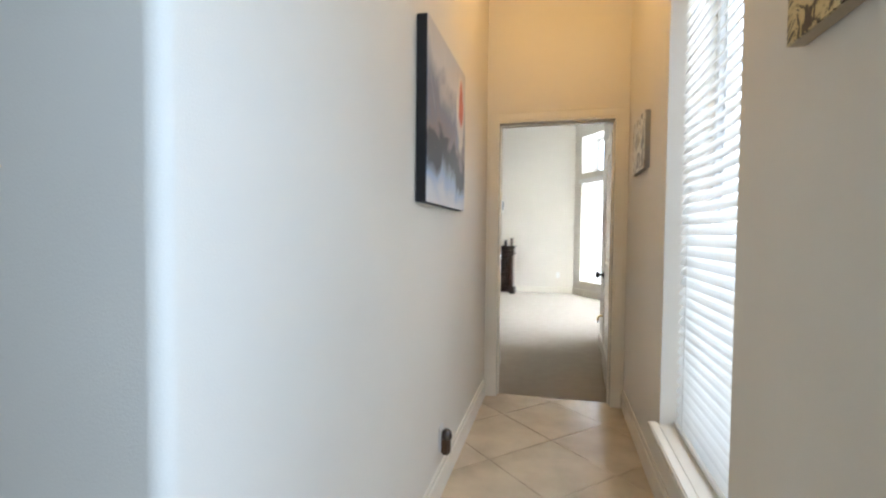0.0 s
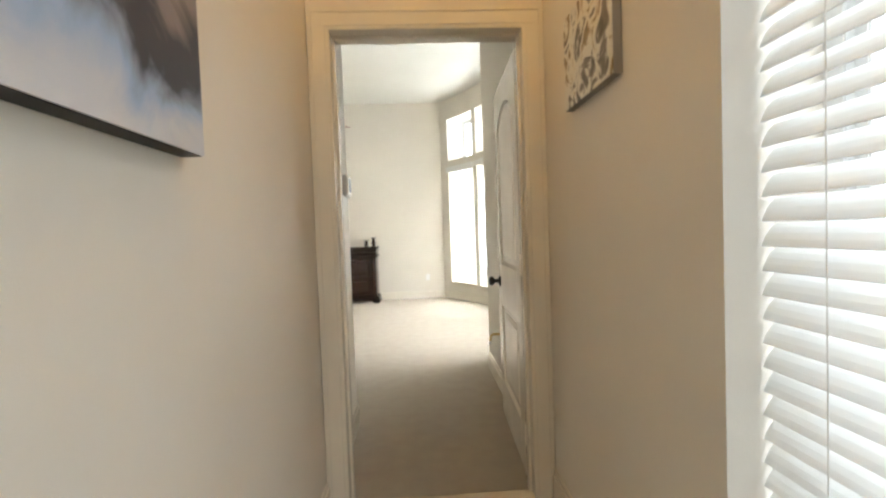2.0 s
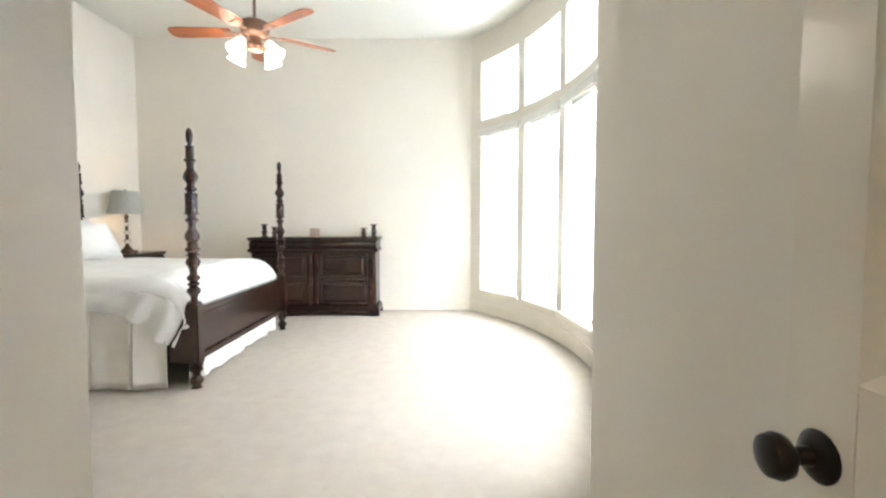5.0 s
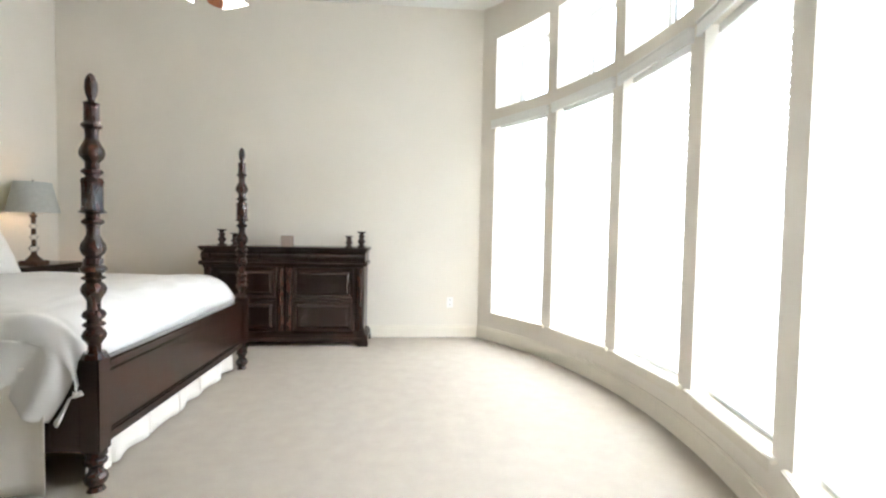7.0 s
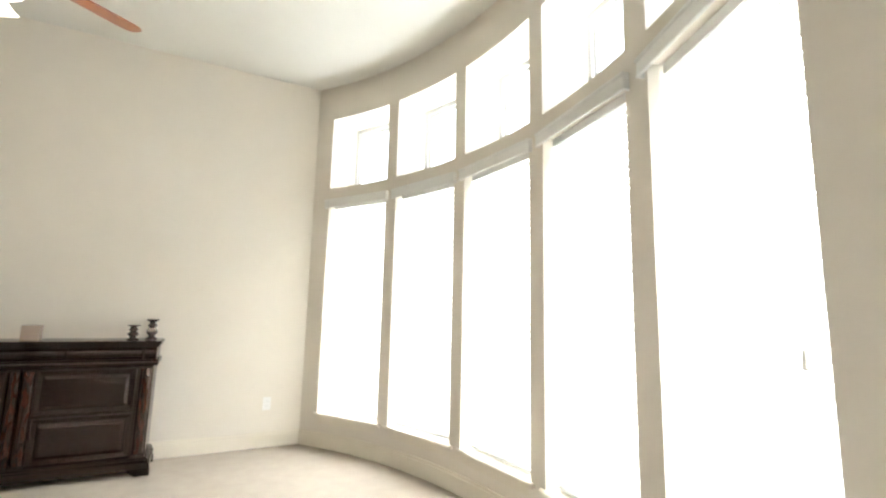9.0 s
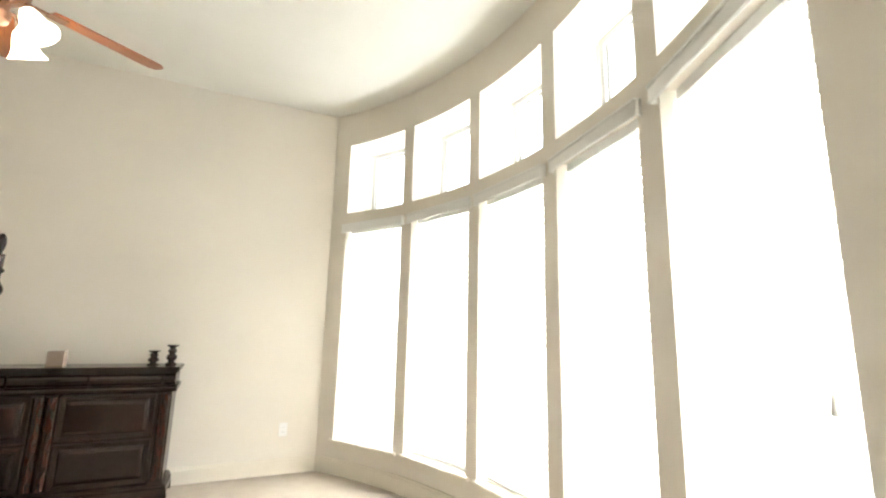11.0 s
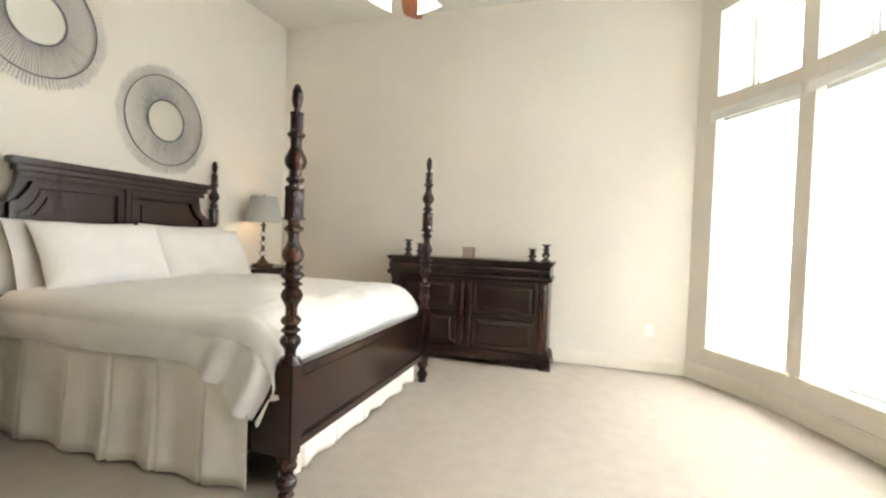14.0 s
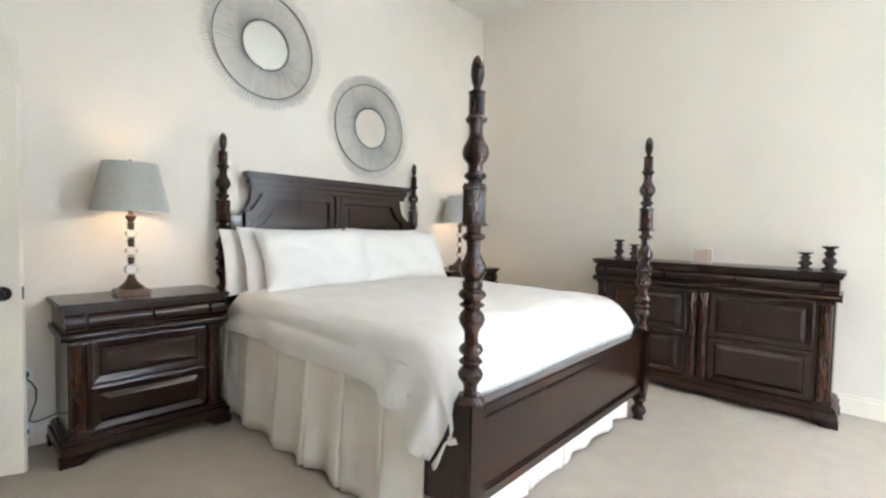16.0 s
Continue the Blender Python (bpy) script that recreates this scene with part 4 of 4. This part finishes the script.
pillow(-3.41, 7.46, 0.83, 0.92, 0.48, 0.20, -24, "large white pillow leaning on the pillows behind", 0.3, 2)
pillow(-3.40, 8.33, 0.83, 0.90, 0.46, 0.20, -26, "large white pillow leaning on the pillows behind", 4.3, -3)
pillow(-3.63, 7.30, 0.80, 0.92, 0.47, 0.10, -12, "white pillow standing against the headboard", 7.1)
pillow(-3.53, 7.375, 0.80, 0.90, 0.50, 0.10, -18, "white pillow tucked between the others", 12.6, 3)
pillow(-3.57, 8.32, 0.80, 0.92, 0.50, 0.16, -15, "white pillow standing against the headboard", 9.4)


# ---- case furniture ----
def bevel_front(ob, name, x0, x1, z0, z1, y, depth=0.022, rim=0.045):
    """A drawer front whose field is raised by sloped sides; it looks to -y."""
    bm = bmesh.new()
    loops = []
    for ins, d in ((0, 0.0), (0, 0.008), (0.012, 0.012), (rim, 0.004), (rim + 0.006, 0.010), (rim + 0.03, depth)):
        loops.append([bm.verts.new((px, y - d, pz)) for px, pz in ((x0 + ins, z0 + ins), (x1 - ins, z0 + ins), (x1 - ins, z1 - ins), (x0 + ins, z1 - ins))])
    for a, b in zip(loops, loops[1:]):
        for i in range(4):
            bm.faces.new((a[i], a[(i + 1) % 4], b[(i + 1) % 4], b[i]))
    bm.faces.new(loops[-1])
    bm.faces.new(loops[0][::-1])
    return part(name, bm, WOOD, ob)


def cushion(ob, name, x0, x1, z0, z1, y, bulge, x_round=False):
    """A rounded moulding or drawer front, swelling towards -y."""
    n = 8
    pts = [(y + 0.004, z0), (y + 0.004, z1)] + [(y - bulge * math.sin(math.pi * i / n) ** 0.6, z1 - (z1 - z0) * i / n) for i in range(n + 1)]
    return part(name, prism(bmesh.new(), pts, "x", x0, x1), WOOD, ob, "", True)


def case_piece(ob, w, d, h, bays, top_drawers, columns):
    """Chest with moulded top, cushion frieze drawers, ledge, columns, bevelled drawers and plinth. Front at y = 0 towards -y, x from 0."""
    part("body", boxed(0.03, 0.025, 0.10, w - 0.03, d, h - 0.03, 0.004), WOOD, ob)
    part("top", boxed(-0.012, -0.03, h - 0.028, w + 0.012, d, h, 0.009), WOOD, ob)
    part("top_moulding", boxed(0.0, -0.016, h - 0.048, w, d, h - 0.027, 0.006), WOOD, ob)
    f0, f1 = h - 0.155, h - 0.052
    part("frieze", boxed(0.018, 0.008, f0, w - 0.018, d, f1), WOOD, ob)
    cw = 0.11
    xs = [cw + (w - 2 * cw) * i / top_drawers for i in range(top_drawers + 1)]
    for a, b in zip(xs, xs[1:]):
        cushion(ob, "frieze_drawer", a + 0.008, b - 0.008, f0 + 0.012, f1 - 0.008, 0.008, 0.024)
    for a, b in ((0.016, cw - 0.01), (w - cw + 0.01, w - 0.016)):
        cushion(ob, "frieze_block", a, b, f0 + 0.012, f1 - 0.008, 0.004, 0.022)
    for z0, z1, y in ((f0 - 0.045, f0 + 0.004, -0.012),):
        cushion(ob, "ledge", -0.002, w + 0.002, z0, z1, y + 0.012, 0.024)
        part("ledge_core", boxed(0.0, 0.01, z0 + 0.004, w, d, z1 - 0.004, 0.004), WOOD, ob)
    lo, hi = 0.135, f0 - 0.045
    for x in columns:
        cushion_pts = [(x + 0.040 * math.cos(math.pi * i / 10), 0.028 - 0.036 * math.sin(math.pi * i / 10)) for i in range(11)]
        part("column", prism(bmesh.new(), cushion_pts + [(x - 0.040, 0.04), (x + 0.040, 0.04)], "z", lo + 0.03, hi - 0.02), WOODX, ob, "", True)
        part("column_cap", boxed(x - 0.047, -0.014, hi - 0.022, x + 0.047, 0.04, hi, 0.005), WOOD, ob)
        part("column_base", boxed(x - 0.047, -0.014, lo, x + 0.047, 0.04, lo + 0.032, 0.005), WOOD, ob)
    for a, b in bays:
        mid = (lo + hi) / 2
        bevel_front(ob, "drawer_front", a, b, lo + 0.008, mid - 0.004, 0.024, 0.026)
        bevel_front(ob, "drawer_front", a, b, mid + 0.004, hi - 0.008, 0.024, 0.026)
    part("plinth_moulding", boxed(0.0, -0.012, 0.105, w, d, 0.137, 0.010), WOOD, ob)
    part("plinth", boxed(-0.012, -0.022, 0.045, w + 0.012, d, 0.107, 0.006), WOOD, ob)
    for a, b in ((-0.018, 0.15), (w - 0.15, w + 0.018)):
        s = 1 if a < 0.1 else -1
        o = a if s > 0 else b
        part("bracket_foot", prism(bmesh.new(), [(o, 0), (o + s * 0.10, 0), (o + s * 0.125, 0.02), (o + s * 0.165, 0.05), (o, 0.05)], "y", -0.028, 0.03), WOOD, ob)
        part("back_foot", boxed(min(o, o + s * 0.08), d - 0.08, 0, max(o, o + s * 0.08), d, 0.05), WOOD, ob)


def nightstand(y, label):
    ob = thing("nightstand", label, "nightstand", group="nightstands beside the bed")
    ob.matrix_world = pose(-3.425, y, 0, 0, 0, 90)
    case_piece(ob, 0.84, 0.43, 0.86, [(0.125, 0.715)], 2, [0.075, 0.765])
    return ob


n1 = nightstand(5.95, "dark espresso wooden nightstand with panelled drawers")
n2 = copy_thing(n1, pose(-3.425, 8.96, 0, 0, 0, 90))
dresser = thing("dresser", "long dark espresso wooden dresser against the wall", "dresser")
dresser.matrix_world = pose(-2.18, 9.575, 0)
case_piece(dresser, 1.72, 0.42, 1.055, [(0.135, 0.78), (0.94, 1.585)], 3, [0.078, 0.82, 0.90, 1.642])


# ---- lamps, ornaments, fan ----
def table_lamp(x, y, z):
    ob = thing("table_lamp", "lit table lamp with crystal balls and a grey linen shade", "table lamp", (x, y, z), 0, "bedside lamps")
    part("base", boxed(-0.085, -0.085, 0, 0.085, 0.085, 0.035, 0.008), BRONZE, ob)
    part("base_cap", lathe(bmesh.new(), [(0.07, 0.034), (0.062, 0.05), (0.035, 0.075), (0.022, 0.10), (0.02, 0.112)], 20), BRONZE, ob, "", True)
    zz = 0.110
    for r in (0.042, 0.036, 0.034):
        n = 8
        prof = [(max(0.014, r * math.sin(math.pi * (i + 0.6) / (n + 1.2))), zz + r * 1.9 * i / n) for i in range(n + 1)]
        part("crystal_ball", lathe(bmesh.new(), prof, 10), CRYSTAL, ob, "faceted clear crystal ball")
        zz += r * 1.9
        part("spacer", lathe(bmesh.new(), [(0.012, zz - 0.004), (0.022, zz + 0.008), (0.016, zz + 0.02), (0.022, zz + 0.03), (0.012, zz + 0.042)], 16), BRONZE, ob, "", True)
        zz += 0.038
    part("neck", lathe(bmesh.new(), [(0.014, zz), (0.026, zz + 0.02), (0.030, zz + 0.035), (0.012, zz + 0.05), (0.010, zz + 0.12)], 16), BRONZE, ob, "", True)
    s0, s1 = 0.500, 0.788
    bm = bmesh.new()
    n = 40
    ring = [[bm.verts.new((r * math.cos(2 * math.pi * i / n), r * math.sin(2 * math.pi * i / n), h)) for i in range(n)] for r, h in ((0.205, s0), (0.142, s1), (0.139, s1), (0.202, s0))]
    for a, b in zip(ring, ring[1:] + ring[:1]):
        for i in range(n):
            bm.faces.new((a[i], a[(i + 1) % n], b[(i + 1) % n], b[i]))
    part("shade", bm, SHADE, ob, "grey linen drum shade", True)
    part("finial", lathe(bmesh.new(), [(0.005, s1 - 0.03), (0.005, s1 + 0.005), (0.010, s1 + 0.012), (0.004, s1 + 0.022)], 12), BRONZE, ob, "", True)
    part("bulb", lathe(bmesh.new(), [(0.012, 0.54), (0.03, 0.59), (0.022, 0.63), (0.004, 0.64)], 14), mat("lit_bulb", (1, 0.7, 0.4), 0.4, glow=20), ob, "glowing bulb", True)
    bulb((x, y, z + 0.615), TABLE_BULB, 0.03, (1, 0.62, 0.33))


table_lamp(-3.64, 6.315, 0.86)
table_lamp(-3.64, 9.38, 0.86)
cord = thing("power_cord", "thin dark lamp cord hanging to the wall outlet", "power cord")
part("cable", tube(bmesh.new(), [(-3.815, 5.85, 0.405), (-3.805, 5.868, 0.385), (-3.80, 5.890, 0.34), (-3.80, 5.888, 0.27), (-3.805, 5.866, 0.20), (-3.81, 5.858, 0.165), (-3.81, 5.875, 0.150), (-3.81, 5.92, 0.155), (-3.81, 5.975, 0.17)], 0.0045, 8), CORD, cord, "", True)
jack = thing("cable_jack", "small white cable jack plate on the baseboard", "wall jack", (-3.8435, 5.850, 0.095))
part("plate", boxed(0, -0.032, -0.04, 0.006, 0.032, 0.04, 0.002), WHITE, jack)
part("socket", boxed(0.005, -0.009, -0.012, 0.016, 0.009, 0.012, 0.002), CORD, jack, "dark socket with a plug")


def candle_holder(x, y, h, label):
    ob = thing("candle_holder", label, "candle holder", (x, y, 1.055), 0, "turned candle holders on the dresser")
    k = h / 0.17
    part("stem", lathe(bmesh.new(), [(r, z * k) for r, z in ((0.044, 0), (0.045, 0.012), (0.026, 0.024), (0.024, 0.034), (0.040, 0.050), (0.044, 0.064), (0.036, 0.080), (0.022, 0.092), (0.030, 0.104), (0.037, 0.116), (0.028, 0.130), (0.018, 0.140))], 24), CERAMIC, ob, "", True)
    part("cup", lathe(bmesh.new(), [(r, z * k) for r, z in ((0.018, 0.138), (0.036, 0.150), (0.048, 0.158), (0.049, 0.168), (0.040, 0.168))], 24), CERAMIC, ob, "", True)


candle_holder(-2.04, 9.79, 0.175, "tall dark glazed candle holder on the dresser")
candle_holder(-1.905, 9.80, 0.135, "short dark glazed candle holder on the dresser")
candle_holder(-0.68, 9.80, 0.125, "short dark glazed candle holder on the dresser")
candle_holder(-0.545, 9.82, 0.175, "tall dark glazed candle holder on the dresser")
vot = thing("votive", "square clouded glass votive with brown wax on the dresser", "votive candle", (-1.34, 9.76, 1.055))
bm = bmesh.new()
for a, b, c, d in ((-0.055, -0.055, 0.055, -0.047), (-0.055, 0.047, 0.055, 0.055), (-0.055, -0.047, -0.047, 0.047), (0.047, -0.047, 0.055, 0.047)):
    box(bm, a, b, 0.0, c, d, 0.115)
box(bm, -0.047, -0.047, 0.0, 0.047, 0.047, 0.03)
part("glass_cup", bm, VOTIVE, vot)
part("wax", boxed(-0.03, -0.03, 0.03, 0.03, 0.03, 0.095, 0.01), WAX, vot, "brown candle wax")


def sunburst(y, z, r, label):
    ob = thing("sunburst_mirror", label, "wall mirror", (OWEST, y, z), 0, "round wire mirrors above the bed")
    turn = pose(0, 0, 0, 0, 90, 0)
    ri = r * 0.385
    part("mirror_disc", lathe(bmesh.new(), [(ri, 0.018), (ri, 0.024), (ri * 0.97, 0.0245)], 48, (0, 0, 0), turn), MIRROR, ob, "round mirror glass")
    for rr, t in ((ri + 0.004, 0.006), (r * 0.84, 0.0055)):
        n = 64
        part("wire_ring", tube(bmesh.new(), [(0.026, rr * math.cos(2 * math.pi * i / n), rr * math.sin(2 * math.pi * i / n)) for i in range(n + 1)], t, 6), RING, ob, "thin dark wire ring", True)
    bm = bmesh.new()
    for i in range(230):
        a = 2 * math.pi * i / 230 + random.uniform(-0.008, 0.008)
        e = r * (1 + random.uniform(-0.03, 0.04))
        c, s = math.cos(a), math.sin(a)
        x0, x1 = 0.012 + 0.016 * (i % 2), 0.018 + 0.012 * (i % 2)
        tube(bm, [(x0, ri * 0.95 * c, ri * 0.95 * s), (x1, e * c, e * s)], 0.0017, 4)
    tagged(part("wire_fringe", bm, WIRE, ob, "fine radiating wires"), kind="stuff")


sunburst(7.255, 2.673, 0.475, "large round mirror ringed by fine radiating wires")
sunburst(8.28, 2.22, 0.47, "round mirror ringed by fine radiating wires")

# ceiling fan
FX, FY, FZ = -1.25, 7.6, 2.90
fan = thing("ceiling_fan", "bronze ceiling fan with cherry blades and lit bell shades", "ceiling fan", (FX, FY, FZ))
part("canopy", lathe(bmesh.new(), [(0.03, 0.90), (0.06, 0.92), (0.075, Z_CEIL / 0.933 - FZ)], 24), FANMETAL, fan, "", True)
part("downrod", lathe(bmesh.new(), [(0.013, 0.08), (0.013, 0.93)], 14), FANMETAL, fan, "", True)
part("motor", lathe(bmesh.new(), [(0.03, 0.12), (0.07, 0.11), (0.115, 0.085), (0.125, 0.05), (0.12, 0.0), (0.10, -0.025), (0.06, -0.04), (0.055, -0.10), (0.065, -0.115), (0.06, -0.15), (0.03, -0.17)], 28), FANMETAL, fan, "", True)
bm = bmesh.new()
edge = [(0.20, -0.055), (0.24, -0.062), (0.66, -0.075), (0.71, -0.068), (0.735, -0.045), (0.74, 0.0), (0.735, 0.045), (0.71, 0.068), (0.66, 0.075), (0.24, 0.062), (0.20, 0.055)]
prism(bm, edge, "z", -0.004, 0.004)
first = part("blade", bm, FANWOOD, fan)
first.matrix_basis = pose(0, 0, 0.005, 0, 0, 36) @ pose(0, 0, 0, 12)
for k in range(5):
    if k:
        o = new("blade", first.data)
        o.parent = fan
        o.matrix_basis = pose(0, 0, 0.005, 0, 0, 36 + 72 * k) @ pose(0, 0, 0, 12)
    arm = part("blade_arm", box(boxed(0.09, -0.018, -0.012, 0.20, 0.018, -0.004, 0.003), 0.19, -0.045, -0.012, 0.27, 0.045, -0.005, 0.003), FANMETAL, fan)
    arm.matrix_basis = pose(0, 0, 0.005, 0, 0, 36 + 72 * k) @ pose(0, 0, 0, 12)
for k in range(4):
    a = -22 + 90 * k
    m = pose(0, 0, -0.075, 0, 0, a)
    arm = part("light_arm", tube(bmesh.new(), [m @ Vector(p) for p in ((0.05, 0, 0), (0.10, 0, 0.015), (0.14, 0, 0.0), (0.155, 0, -0.03))], 0.009, 8), FANMETAL, fan, "", True)
    tilt = m @ pose(0.15, 0, -0.03, 0, -32, 0)
    part("bell_shade", lathe(bmesh.new(), [(0.022, 0.0), (0.032, -0.012), (0.045, -0.05), (0.052, -0.08), (0.064, -0.11), (0.080, -0.132), (0.074, -0.132), (0.04, -0.09)], 24, (0, 0, 0), tilt), FROST, fan, "glowing frosted glass bell shade", True)
for dz in (-0.32,):
    bulb((FX, FY, FZ + dz), FAN_BULB, 0.12, (1, 0.86, 0.68))

for ob in set(scene.objects) - before:
    if ob.parent is None:
        m = FURNITURE @ ob.matrix_basis
        ob.matrix_basis = Matrix.Translation(m.translation) if ob.type == "LIGHT" else m

# ---- hall floor tiles, laid diagonally ----
S, J = 0.46, 0.004
for i in range(-14, 15):
    for k in range(-14, 15):
        cx = 0.30 + (i - k) * S * math.sqrt(0.5)
        cy = 1.45 + (i + k) * S * math.sqrt(0.5)
        if not (-0.6 < cx < 1.4 and -3.3 < cy < 3.4):
            continue
        # clip each diamond to the hall
        h = S / math.sqrt(2) - J
        poly = [(cx - h, cy), (cx, cy - h), (cx + h, cy), (cx, cy + h)]
        for ax, lim, sg in ((0, HALL_L - 0.05, 1), (0, HALL_R + 0.05, -1), (1, DOOR_Y0 + 0.068, -1), (1, -3.0, 1)):
            out = []
            for p, q in zip(poly, poly[1:] + poly[:1]):
                ip, iq = sg * (p[ax] - lim) >= 0, sg * (q[ax] - lim) >= 0
                if ip:
                    out.append(p)
                if ip != iq:
                    t = (lim - p[ax]) / (q[ax] - p[ax])
                    out.append((p[0] + t * (q[0] - p[0]), p[1] + t * (q[1] - p[1])))
            poly = out
            if len(poly) < 3:
                break
        if len(poly) >= 3:
            part("tile", prism(bmesh.new(), poly, "z", -0.006, 0.0), TILE, hall_floor)
